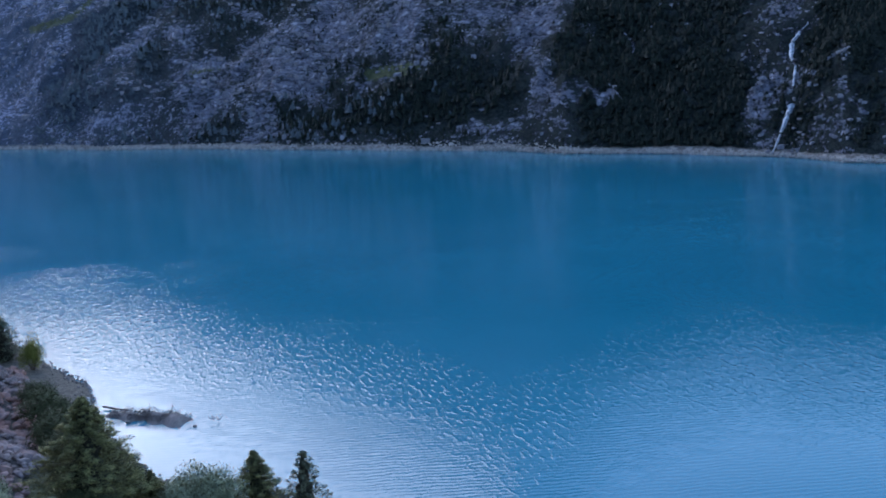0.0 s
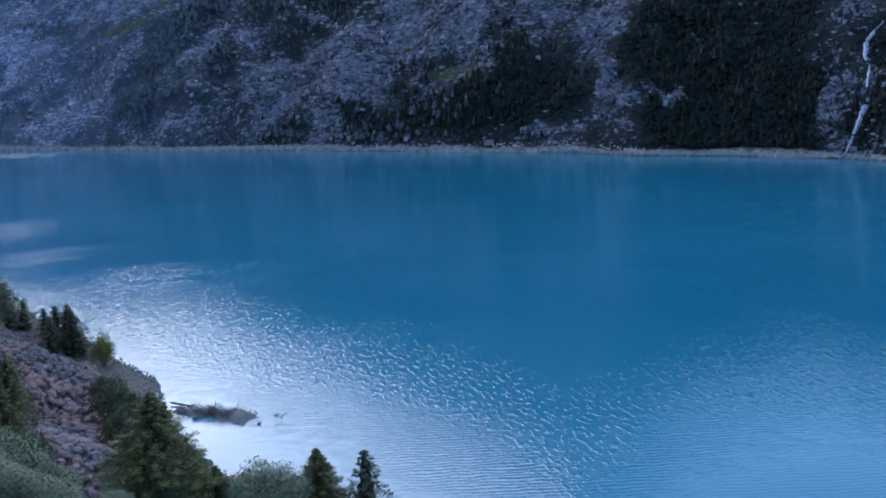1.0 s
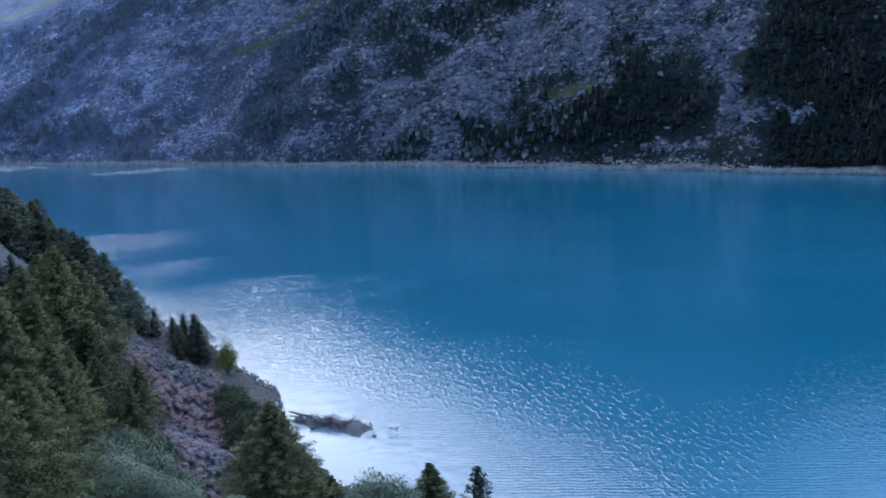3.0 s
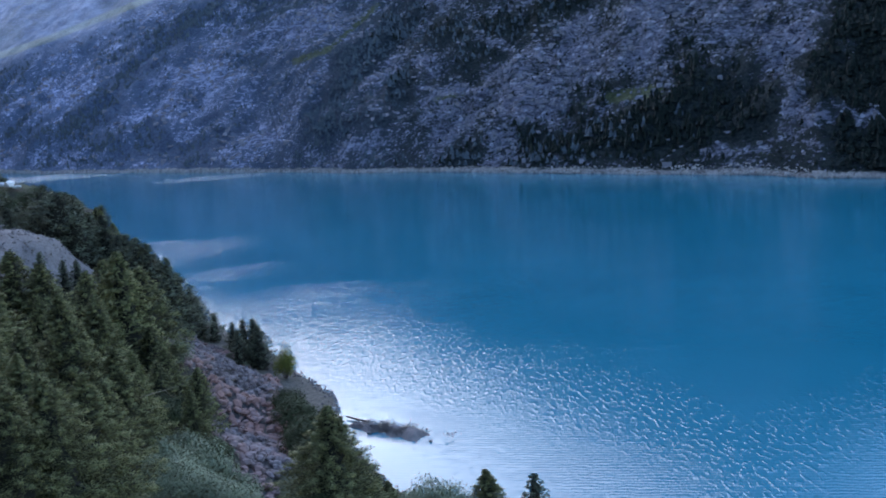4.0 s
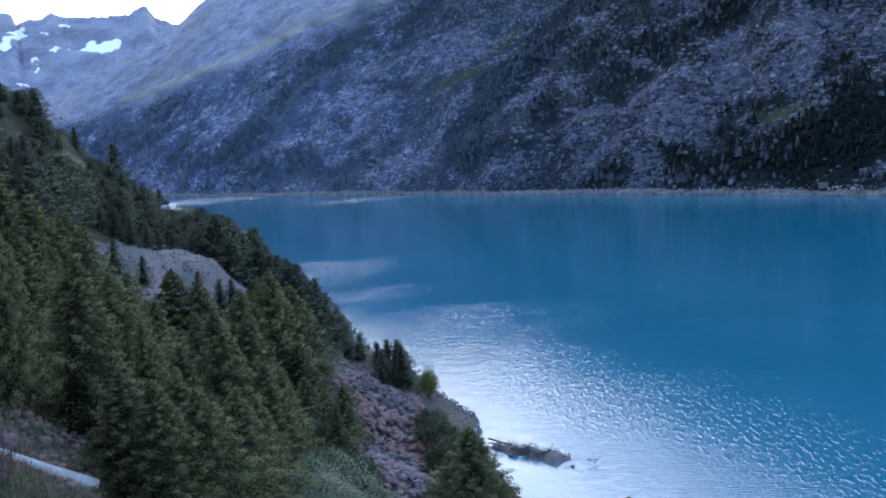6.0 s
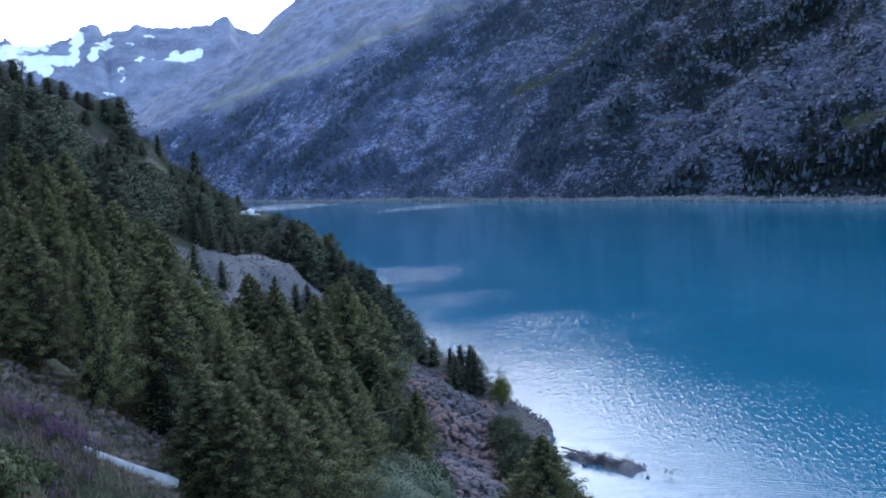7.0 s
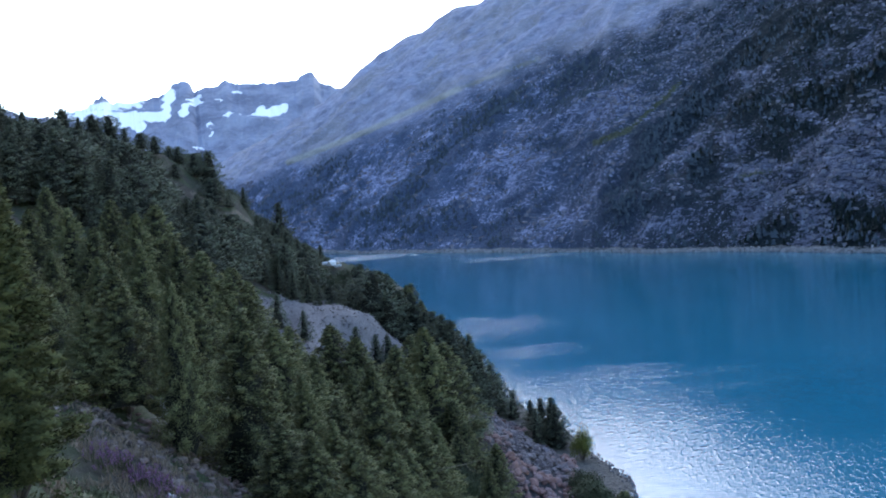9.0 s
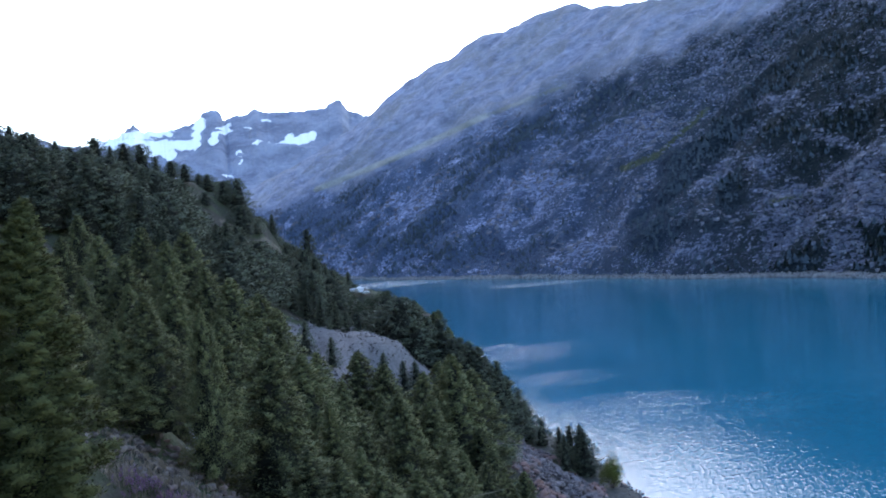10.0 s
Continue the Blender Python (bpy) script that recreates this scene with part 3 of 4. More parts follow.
def conifer(name, seed, foliage, height=10.0, spread=0.2, start=0.08, droop=0.25, branches=120, tufts=24, size=0.40, taper=0.85, top=0.02, fan=0.2, thin=0.34, core=0.42, flat=0.5):
    """One conifer, its foot at the origin: a trunk with its limbs and a crown of tufts."""
    rng = np.random.default_rng(seed)
    tree = empty(name)
    lean = rng.normal(0, 0.015, 2) * height
    zs = np.linspace(-0.4, height, 9)
    axis = np.stack([lean[0] * (zs / height) ** 2, lean[1] * (zs / height) ** 2, zs], 1)
    limbs = []
    trunk = [tube(axis, np.interp(zs, (-0.4, 0, height), (0.020 * height, 0.014 * height, 0.012)), 7)]
    cs, ax, off, tips = [], [], [], []
    side_bias = rng.uniform(0, 6.28)
    for k in range(branches):
        q = (start + (1 - start) * (k + rng.uniform()) / branches) ** 0.92
        a = k * 2.39996 + rng.uniform(-0.5, 0.5)
        reach = height * spread * ((1 - q) ** taper + top) * rng.uniform(0.75, 1.12) * min(1.0, 0.55 + (q - start) * 4) * (1 + 0.15 * math.cos(a - side_bias))
        out = np.array([math.cos(a), math.sin(a), 0.0])
        foot = np.array([lean[0] * q * q, lean[1] * q * q, q * height * 0.99])
        rise = 0.30 * q - droop * (1 - q)
        s = np.linspace(0, 1, 5)[:, None]
        line = foot + out * reach * s + np.array([0, 0, 1.0]) * reach * (rise * s - 0.25 * s * s + 0.22 * s ** 3)
        if k % 3 == 0:
            limbs.append(tube(line, np.linspace(0.006, 0.002, 5) * height * 0.5, 3))
        n = max(4, int(tufts * (0.3 + reach / (height * spread))))
        u = np.sqrt(rng.uniform(0.03, 1.0, n))
        base = np.stack([np.interp(u, s[:, 0], line[:, i]) for i in range(3)], 1)
        wide = fan * reach * (1.15 - u)[:, None] + 0.06
        away = rng.normal(size=(n, 3))
        cs.append(base + away * wide * np.array([1, 1, flat]))
        off.append(away * np.array([0.35, 0.35, 0.9]))
        tips.append(u ** 3)
        ax.append(out + rng.normal(size=(n, 3)) * np.array([0.8, 0.8, 0.4]) + np.array([0, 0, 0.1 - droop * 0.5]))
    cs = np.concatenate(cs)
    puff = cs - np.stack([lean[0] * (cs[:, 2] / height) ** 2, lean[1] * (cs[:, 2] / height) ** 2, cs[:, 2]], 1)
    puff = 0.8 * puff / (np.linalg.norm(puff, axis=1, keepdims=True) + 0.05) + 0.5 * np.concatenate(off) + np.array([0, 0, 0.35]) + rng.normal(size=cs.shape) * 0.15
    co, fa = tuft_quads(rng, cs, np.concatenate(ax), size, size * thin, puff)
    soft = [np.repeat(puff, 4, axis=0)]
    part("trunk", raw_mesh("trunk", *trunk[0], M_BARK, smooth_faces=True), tree)
    # solid dark core added inside the crown to stand for its inner shade
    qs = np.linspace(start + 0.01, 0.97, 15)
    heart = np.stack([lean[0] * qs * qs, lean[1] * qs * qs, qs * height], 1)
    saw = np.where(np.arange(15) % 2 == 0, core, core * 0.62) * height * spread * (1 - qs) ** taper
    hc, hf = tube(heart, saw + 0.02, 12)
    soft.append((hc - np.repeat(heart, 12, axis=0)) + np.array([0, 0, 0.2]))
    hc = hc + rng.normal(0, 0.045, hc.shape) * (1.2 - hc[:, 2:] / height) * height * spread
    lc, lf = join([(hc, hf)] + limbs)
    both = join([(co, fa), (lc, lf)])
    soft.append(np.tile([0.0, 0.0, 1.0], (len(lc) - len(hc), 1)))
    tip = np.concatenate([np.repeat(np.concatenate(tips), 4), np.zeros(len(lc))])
    crown = raw_mesh("crown", *both, foliage, [("tip", tip)], smooth_faces=True, second=(M_TWIG_SHADE, np.arange(len(both[1])) >= len(fa)))
    soft = np.concatenate(soft)
    crown.normals_split_custom_set_from_vertices(soft / (np.linalg.norm(soft, axis=1, keepdims=True) + 1e-9))
    part("crown", crown, tree)
    return tree


def bush(name, seed, foliage, height=3.0, width=4.0, lumps=16, leaves=6400, size=0.15):
    """A many-stemmed shrub: stems that fan out and lumps of leaves."""
    rng = np.random.default_rng(seed)
    thing = empty(name)
    stems, cs, ax, puffs = [], [], [], []
    for k in range(lumps):
        a, q = k * 2.4 + rng.uniform(-0.4, 0.4), math.sqrt((k + 0.5) / lumps)
        c = np.array([math.cos(a) * q * width * 0.36, math.sin(a) * q * width * 0.36, height * (0.72 - 0.38 * q * q) * rng.uniform(0.8, 1.15)])
        mid = c * (0.5, 0.5, 0.55)
        stems.append(tube(np.stack([c * 0.04 - (0, 0, 0.3), mid, c]), (0.05, 0.03, 0.012), 4))
        rad = np.array([width * 0.2, width * 0.2, height * 0.26]) * rng.uniform(0.75, 1.25)
        d = rng.normal(size=(leaves // lumps, 3))
        d /= np.linalg.norm(d, axis=1, keepdims=True)
        cs.append(c + d * rad * (rng.uniform(0.25, 1.08, (len(d), 1)) ** 0.5))
        ax.append(np.cross(d, rng.normal(size=d.shape)) + d * 0.3)
        puffs.append(d * 0.7 + c / np.linalg.norm(c) * 0.5 + np.array([0, 0, 0.4]) + rng.normal(size=d.shape) * 0.2)
    puffs = np.concatenate(puffs)
    co, fa = tuft_quads(rng, np.concatenate(cs), np.concatenate(ax), size, size * 0.5, puffs)
    tc, tf = join(stems)
    part("stems", raw_mesh("stems", tc, tf, M_BARK, smooth_faces=True), thing)
    leaf_mesh = raw_mesh("leaves", co, fa, foliage, smooth_faces=True)
    soft = np.repeat(puffs, 4, axis=0)
    leaf_mesh.normals_split_custom_set_from_vertices(soft / np.linalg.norm(soft, axis=1, keepdims=True))
    part("leaves", leaf_mesh, thing)
    return thing


def ground_at(az, r):
    x, y = polar(np.array([az]), np.array([r]))
    return float(x[0]), float(y[0]), float(near_height(x, y)[0])


LARCH = [conifer("larch", 100 + k, M_LARCH, spread=s, branches=150, tufts=240, fan=0.20, size=0.23, taper=0.94, top=0.012, thin=0.30, droop=0.04, core=0.40, flat=0.75) for k, s in enumerate((0.40, 0.45, 0.49, 0.43))]
LARCH_FAR = [conifer("larch", 120 + k, M_LARCH, spread=s, branches=120, tufts=120, size=0.31, fan=0.21, taper=0.82, thin=0.34, droop=0.04, core=0.40, flat=0.75) for k, s in enumerate((0.40, 0.46, 0.43))]
YOUNG_LARCH = [conifer("larch", 140, M_LARCH_SHADED, spread=0.36, branches=170, tufts=620, size=0.20, fan=0.15, thin=0.26, core=0.22, droop=0.02, flat=0.5)]
SPRUCE = [conifer("spruce", 200 + k, M_SPRUCE, spread=s, branches=90, tufts=70, size=0.34, thin=0.36, droop=0.15, start=0.05, taper=0.85, fan=0.22, core=0.40, flat=0.7) for k, s in enumerate((0.36, 0.43))]
PINE = [conifer("stone_pine", 300 + k, M_SPRUCE, spread=s, branches=64, droop=0.0, start=0.10, taper=0.55, top=0.06, size=0.46, thin=0.38, tufts=66, fan=0.26, core=0.46, flat=0.6) for k, s in enumerate((0.48, 0.56, 0.52))]
for ob in LARCH + LARCH_FAR + YOUNG_LARCH:
    tagged(ob, "green larch with airy drooping branches on the steep bank", "larch tree", "larches on the hillside")
for ob in SPRUCE:
    tagged(ob, "slender dark green spruce standing on the stony hillside", "spruce tree", "spruces on the hillside")
for ob in PINE:
    tagged(ob, "dark bushy stone pine on the wooded knoll", "pine tree", "pines on the knoll")
used = set()


def plant(kinds, rng, az, r, height, wide=None):
    x, y, z = ground_at(az, r)
    ob = kinds[int(rng.integers(len(kinds)))]
    k = height / 10.0
    wide = (wide or 1.0) * rng.uniform(0.9, 1.15)
    m = Matrix.LocRotScale((x, y, z - 0.1), Euler((0, 0, rng.uniform(0, 6.28))), (k * wide, k * wide, k))
    if ob.name in used:
        return copy_thing(ob, m @ Matrix.Diagonal((*(1 / q for q in ob.scale), 1)))
    used.add(ob.name)
    ob.matrix_basis = m
    return ob


# the trees that stand out: bearing, distance, and the angle at which the lookout sees the top
NEAR_LARCH = ((39.0, 13, 3.9), (42.6, 16, 5.5), (26.1, 58, -5.1), (22.7, 63, -9.3), (32.6, 57, -2.0), (34.4, 57, -3.8), (25.1, 60, -9.6), (36.4, 62, -2.6),
    (20.0, 50, -13.4), (22.4, 48, -12.6), (24.5, 50, -11.8), (18.3, 55, -13.6), (16.8, 60, -14.2), (21.3, 58, -12.0))
SLOPE_LARCH = ((28.4, 84, -3.8), (18.6, 82, -9.1), (36.6, 107, 1.5), (31.2, 82, -4.5), (31.2, 100, -1.0), (33.5, 90, -1.4), (35.7, 89, -0.9), (24.5, 92, -8.8), (24.1, 95, -6.3),
    (15.1, 100, -12.8), (21.0, 77, -10.8), (17.8, 96, -11.2), (16.3, 92, -12.4), (19.8, 104, -9.2), (22.0, 98, -8.2), (27.2, 96, -4.6), (37.6, 75, 0.2), (38.6, 95, 1.8), (1.0, 98, -21.8), (12.3, 108, -15.4))
LOWER_LARCH = ((21.0, 130, -6.6), (23.3, 126, -6.4), (27.8, 128, -1.6), (26.4, 132, -2.7), (25.5, 134, -3.6), (31.3, 140, 0.8), (30.1, 148, 1.2), (34.8, 120, 1.4), (33.7, 116, 0.2), (32.6, 150, 1.7),
    (29.1, 138, -0.9), (15.3, 138, -7.0), (14.3, 148, -8.2), (14.1, 134, -11.6), (16.9, 110, -9.4), (19.6, 128, -7.4), (17.4, 136, -8.1), (16.2, 150, -7.6), (35.8, 140, 2.6), (38.4, 130, 3.0),
    (11.8, 118, -14.2), (12.8, 118, -14.4), (13.4, 126, -12.9), (13.9, 116, -13.6))
SHORE_SPRUCE = ((17.4, 216, -3.9), (16.7, 212, -4.9), (15.9, 210, -5.1), (15.3, 206, -6.3), (14.5, 185, -6.5), (13.8, 184, -6.9), (12.8, 186, -7.8), (12.2, 189, -8.7), (11.7, 205, -9.6), (11.3, 208, -10.2),
    (13.3, 192, -7.6), (14.1, 194, -6.9), (14.9, 200, -6.3), (10.5, 205, -11.3), (9.5, 186, -11.9), (8.9, 184, -11.8), (8.3, 181, -11.8), (8.0, 179, -12.2), (9.2, 178, -12.4), (13.1, 181, -10.0),
    (17.6, 165, -7.5))
UPPER_SPRUCE = ((23.9, 169, -4.5), (22.4, 169, -5.6), (20.9, 152, -6.5), (19.5, 160, -6.8), (18.3, 168, -7.4), (23.6, 206, -2.8), (22.8, 205, -3.3), (24.4, 208, -2.4), (22.0, 207, -3.7), (23.2, 213, -2.9),
    (21.4, 208, -4.2), (25.0, 205, -2.2), (25.2, 262, 1.8), (23.3, 262, 0.8), (21.1, 330, -1.9), (18.4, 420, -3.0), (17.3, 380, -3.9), (16.1, 350, -4.5))
MAIN_PINE = ((38.1, 190, 7.2), (36.5, 200, 6.2), (33.1, 290, 6.2), (32.3, 280, 5.8), (30.6, 270, 5.2), (29.1, 262, 4.3), (27.8, 255, 3.9), (27.0, 255, 4.0), (35.0, 230, 6.2), (31.4, 250, 4.6), (34.0, 240, 5.0))
SKYLINE = ((8, 10.6, 12, 13, 14, 16, 17.3, 18.4, 20.5, 21.5, 23.3, 25, 26.5, 29, 31, 33, 36.5, 39, 50), (-12.5, -11.6, -9.2, -8.3, -7.3, -4.8, -4.2, -3.3, -2.9, -2.2, -0.6, 0.3, 2.6, 3.8, 4.8, 5.8, 6.4, 7.4, 9))


LEDGE = ((20, 21.0, 22.9, 24.8, 26.0, 27.5, 29.1, 30.0), (-3.6, -3.1, -2.1, -1.2, 0.3, 1.2, 1.6, 2.4))
CANOPY = ((12, 14, 16, 19, 22, 24, 26, 29, 33, 37, 50), (-15, -13, -11, -9.3, -8.6, -7.4, -6.0, -4.4, -2.6, -1.5, 3))


def build_trees():
    rng = np.random.default_rng(5)
    spots = []
    for table, kinds in ((NEAR_LARCH + SLOPE_LARCH + LOWER_LARCH, LARCH), (SHORE_SPRUCE + UPPER_SPRUCE, SPRUCE), (MAIN_PINE, PINE)):
        for az, r, top in table:
            x, y, z = ground_at(az, r)
            h = EYE + r * math.tan(radians(top)) - z + 0.1
            plant((YOUNG_LARCH if r < 20 else LARCH_FAR if r > 110 else LARCH) if kinds is LARCH else kinds, rng, az, r, min(max(h, 3.0), 19.0) * 0.99, 0.8 if r < 20 else 1.35 if az < 11 and kinds is SPRUCE and r > 120 else 1.25 if az < 18 and kinds is SPRUCE else 1.05 if h > 7 else 1.25)
            spots.append((x, y))
    for az, r, top, kinds, wide in ((29.6, 54, -2.9, LARCH, 0.62), (4.5, 97, -17.3, LARCH, 1.25), (-5.2, 100, -21.5, LARCH, 1.35), (-8.0, 99, -21.9, SPRUCE, 1.05)):
        plant(kinds, rng, az, r, EYE + r * math.tan(radians(top)) - ground_at(az, r)[2], wide)
    for az in np.arange(27.0, 42.0, 0.75):
        az, r = az + rng.uniform(-0.2, 0.2), rng.uniform(248, 275)
        h = EYE + r * math.tan(radians(np.interp(az, *SKYLINE) + rng.uniform(-1.1, 0.9))) - ground_at(az, r)[2]
        plant(PINE if rng.uniform() < 0.85 else SPRUCE, rng, az, r, min(max(h, 5.0), 18.0), 1.35)
    for left, right, near, far, wanted, least in ((27, 52, 66, 110, 12, 5.0), (17, 52, 96, 172, 26, 5.5), (25, 42, 172, 300, 165, 3.8), (15, 26, 196, 330, 80, 4.2), (11, 52, 200, 420, 70, 4.2), (11, 40, 420, 800, 70, 4.5)):
        count = 0
        for k in range(4000):
            az, r = rng.uniform(left, right), rng.uniform(near, far)
            x, y = polar(np.array([az]), np.array([r]))
            ds, dr = to_line(SHORE, x, y)[0], to_line(ROAD, x, y)[0]
            if ds < 6 or dr > 80 or stone_mask(x, y)[0] > 0.25 or (az < 16 and r < 180):
                continue
            if any((x[0] - p) ** 2 + (y[0] - q) ** 2 < least * least for p, q in spots):
                continue
            limit = np.interp(az, *SKYLINE)
            if az > 26:
                limit = limit - 0.35
            if 16.5 < az < 26 and r < 172:
                limit = -9.0 if az < 22 else -7.6
            if 19.4 < az < 21.8 and 172 < r < 300:
                limit = -4.3
            if 20 < az < 30 and 172 < r < 240:
                limit = min(limit, np.interp(az, *LEDGE) + rng.uniform(-0.2, 0.6))
            if r > 180 and dist_to(DRY, x, y)[0] < 2.0:
                continue
            if r < 172:
                limit = min(limit, np.interp(az, *CANOPY) + (r - 110) * 0.03 - 0.6)
            room = EYE + r * math.tan(radians(limit)) - near_height(x, y)[0]
            dark = r > 165 and dr > -40
            h = min(rng.uniform(10, 16) if dark else rng.uniform(6, 11), room)
            if h < 3.5:
                continue
            kinds = (PINE if rng.uniform() < 0.6 else SPRUCE) if dark else ((LARCH if r < 78 else LARCH_FAR) if rng.uniform() < 0.85 else SPRUCE)
            plant(kinds, rng, az, r, h, 1.2 if dark else 1.0)
            spots.append((x[0], y[0]))
            count += 1
            if count >= wanted:
                break


build_trees()

M_WILLOW = needles_material("willow_leaves", (0.11, 0.13, 0.08), (0.24, 0.27, 0.17), (0.36, 0.39, 0.25))
M_YELLOW = needles_material("yellowing_leaves", (0.07, 0.08, 0.015), (0.19, 0.19, 0.035), (0.26, 0.25, 0.06))
WILLOW = [tagged(bush("willow_bush", 400 + k, M_WILLOW), "grey-green willow bush on the slope above the scree", "willow bush", "willow bushes") for k in range(3)]
M_ALDER = needles_material("alder_leaves", (0.022, 0.032, 0.014), (0.055, 0.072, 0.030), (0.10, 0.115, 0.05))
ALDER = [tagged(bush("alder_bush", 440 + k, M_ALDER), "dark green alder bush beside the boulder tongue", "alder bush", "alder bushes") for k in range(2)]
M_HERBS = needles_material("herb_leaves", (0.045, 0.058, 0.022), (0.12, 0.135, 0.055), (0.20, 0.20, 0.10))
HERBS = [tagged(bush("herb_clump", 460 + k, M_HERBS, height=1.1, width=1.7, leaves=1600, size=0.13), "clump of tall green herbs on the grassy bank", "herbs", "herbs on the bank") for k in range(2)]
YELLOW = [tagged(bush("yellow_bush", 420, M_YELLOW, height=3.4, width=3.0), "yellow-green bush at the edge of the shore", "bush")]


def plant_bush(kinds, rng, az, r, k, tall=1.0):
    x, y, z = ground_at(az, r)
    ob = kinds[int(rng.integers(len(kinds)))]
    m = Matrix.LocRotScale((x, y, z - 0.05), Euler((0, 0, rng.uniform(0, 6.28))), (k, k, k * tall))
    if ob.name in used:
        return copy_thing(ob, m @ Matrix.Diagonal((*(1 / q for q in ob.scale), 1)))
    used.add(ob.name)
    ob.matrix_basis = m
    return ob


def build_bushes():
    rng = np.random.default_rng(15)
    for az, r, k, tall in ((12.0, 94, 2.0, 1.15), (14.0, 90, 1.7, 1.1), (10.2, 93, 1.6, 1.0), (13.1, 98, 1.5, 1.1), (11.6, 80, 1.4, 1.0), (9.0, 86, 1.2, 0.9), (13.2, 76, 1.3, 1.0), (10.2, 76, 1.3, 0.9), (8.0, 80, 1.2, 0.8), (15.4, 78, 1.2, 1.0), (11.8, 68, 1.3, 0.9), (14.0, 68, 1.2, 0.9), (9.4, 68, 1.2, 0.8),
                           (-0.6, 103, 1.3, 1.2), (-2.4, 101, 1.1, 1.1), (6.3, 138, 0.8, 1.1), (12.6, 150, 1.1, 1.4), (25.8, 205, 1.0, 0.8), (-3.8, 97, 0.9, 0.8), (2.4, 92, 1.0, 0.8), (6.8, 92, 1.0, 0.8)):
        plant_bush(WILLOW, rng, az, r, k, tall)
    for az, r, k, tall in ((5.9, 128, 1.3, 1.4), (5.4, 122, 1.2, 1.2), (5.0, 114, 1.3, 1.2), (6.2, 136, 1.1, 1.3), (5.6, 110, 1.2, 1.0), (4.0, 106, 1.3, 1.2), (3.0, 100, 1.3, 1.1), (2.2, 104, 1.1, 1.0), (13.4, 112, 1.4, 1.2), (12.6, 126, 1.2, 1.2), (14.2, 104, 1.4, 1.2), (11.2, 104, 1.3, 1.0), (13.8, 140, 1.3, 1.2), (14.6, 124, 1.4, 1.3), (3.4, 112, 1.6, 1.2), (2.7, 108, 1.6, 1.2), (4.2, 118, 1.6, 1.2), (1.9, 103, 1.5, 1.1), (4.9, 124, 1.5, 1.2), (3.7, 101, 1.8, 1.2), (20.0, 284, 1.9, 1.0), (20.5, 286, 1.7, 0.9), (21.1, 286, 1.9, 1.0), (21.7, 288, 2.0, 1.1), (21.3, 281, 1.9, 1.2), (20.4, 279, 2.0, 1.2), (19.6, 280, 2.0, 1.2), (22.1, 283, 2.2, 1.3), (20.8, 276, 2.0, 1.2), (19.3, 284, 2.2, 1.3), (5.2, 94, 1.3, 1.0), (3.6, 92, 1.2, 1.0), (1.4, 96, 1.0, 0.9)):
        plant_bush(ALDER, rng, az, r, k, tall)
    plant_bush(YELLOW, rng, 6.6, 172, 1.5, 1.2)
    for az, r, top, k in ((6.2, 140, -16.5, 2.2), (5.6, 130, -17.4, 2.2), (6.6, 150, -15.9, 1.6), (5.2, 121, -18.6, 2.0), (-1.6, 97, -21.9, 2.0), (-2.9, 98, -22.3, 1.7), (-0.4, 97, -22.4, 1.6)):
        plant_bush(WILLOW if az < 0 else ALDER, rng, az, r, k, (EYE + r * math.tan(radians(top)) - ground_at(az, r)[2]) / (2.9 * k))
    for k in range(14):
        plant_bush(HERBS, rng, rng.uniform(33.2, 38.5), rng.uniform(39.5, 43.5), rng.uniform(0.8, 1.3))
    for k in range(9):
        plant_bush(HERBS, rng, rng.uniform(35.5, 43), rng.uniform(12.5, 17), rng.uniform(0.6, 0.95))


build_bushes()


# ---- woods and scrub on the far mountainside ----
def far_woods():
    rng = np.random.default_rng(8)
    n = 200000
    az, u = rng.uniform(-46, 30, n), rng.uniform(0.008, 0.95, n) ** 1.15
    x, y, z, wood, crag = far_surface(az, u)
    patch = fbm(x * 0.02, y * 0.02, 3, 15)
    el = np.degrees(np.arctan2(z - EYE, np.hypot(x, y)))
    gully = np.abs(az - np.interp(el, (-5.7, -3.4, -1.5, 0.0, 1.3), (-36.2, -37.05, -37.3, -37.1, -37.9))) < 0.3
    cover = np.clip(wood * 0.55 + patch * 0.9 - crag * 0.6 + 0.10, 0.04, 0.9) * (1 - smooth(-0.5, 0.1, el - np.interp(az, *TREELINE)))
    turf = stroke_sum(az, el, GRASS)
    keep = (rng.uniform(size=n) < cover * (1 - 0.85 * np.clip(turf * 1.3, 0, 1)) * (1 - 0.45 * smooth(0, 15, az)) * (1 + 0.6 * smooth(-20, -26, az))) & (z > 4) & ~gully
    x, y, z, cover = (v[keep][:23000] for v in (x, y, z, cover))
    n = len(x)
    h = rng.uniform(2.8, 6.2, n) * (0.6 + 0.5 * np.clip(cover * 1.3, 0, 1))
    side = np.degrees(np.arctan2(-x, y))
    shrub = rng.uniform(size=n) < np.interp(side, (-24, -18, -8), (0.88, 0.5, 0.3))
    h = np.where(shrub, h * rng.uniform(0.3, 0.62, n), h)
    # share of trees with the haze-tinted needles, rising to the left
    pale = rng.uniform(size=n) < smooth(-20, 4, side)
    for pick, material, label in ((~pale, M_WOOD_FAR, "dark conifer woods and scrub on the far mountainside"), (pale, M_WOOD_HAZED, "woods on the far mountainside, lightened and blued for haze")):
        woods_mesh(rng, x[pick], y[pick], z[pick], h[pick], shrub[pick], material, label)


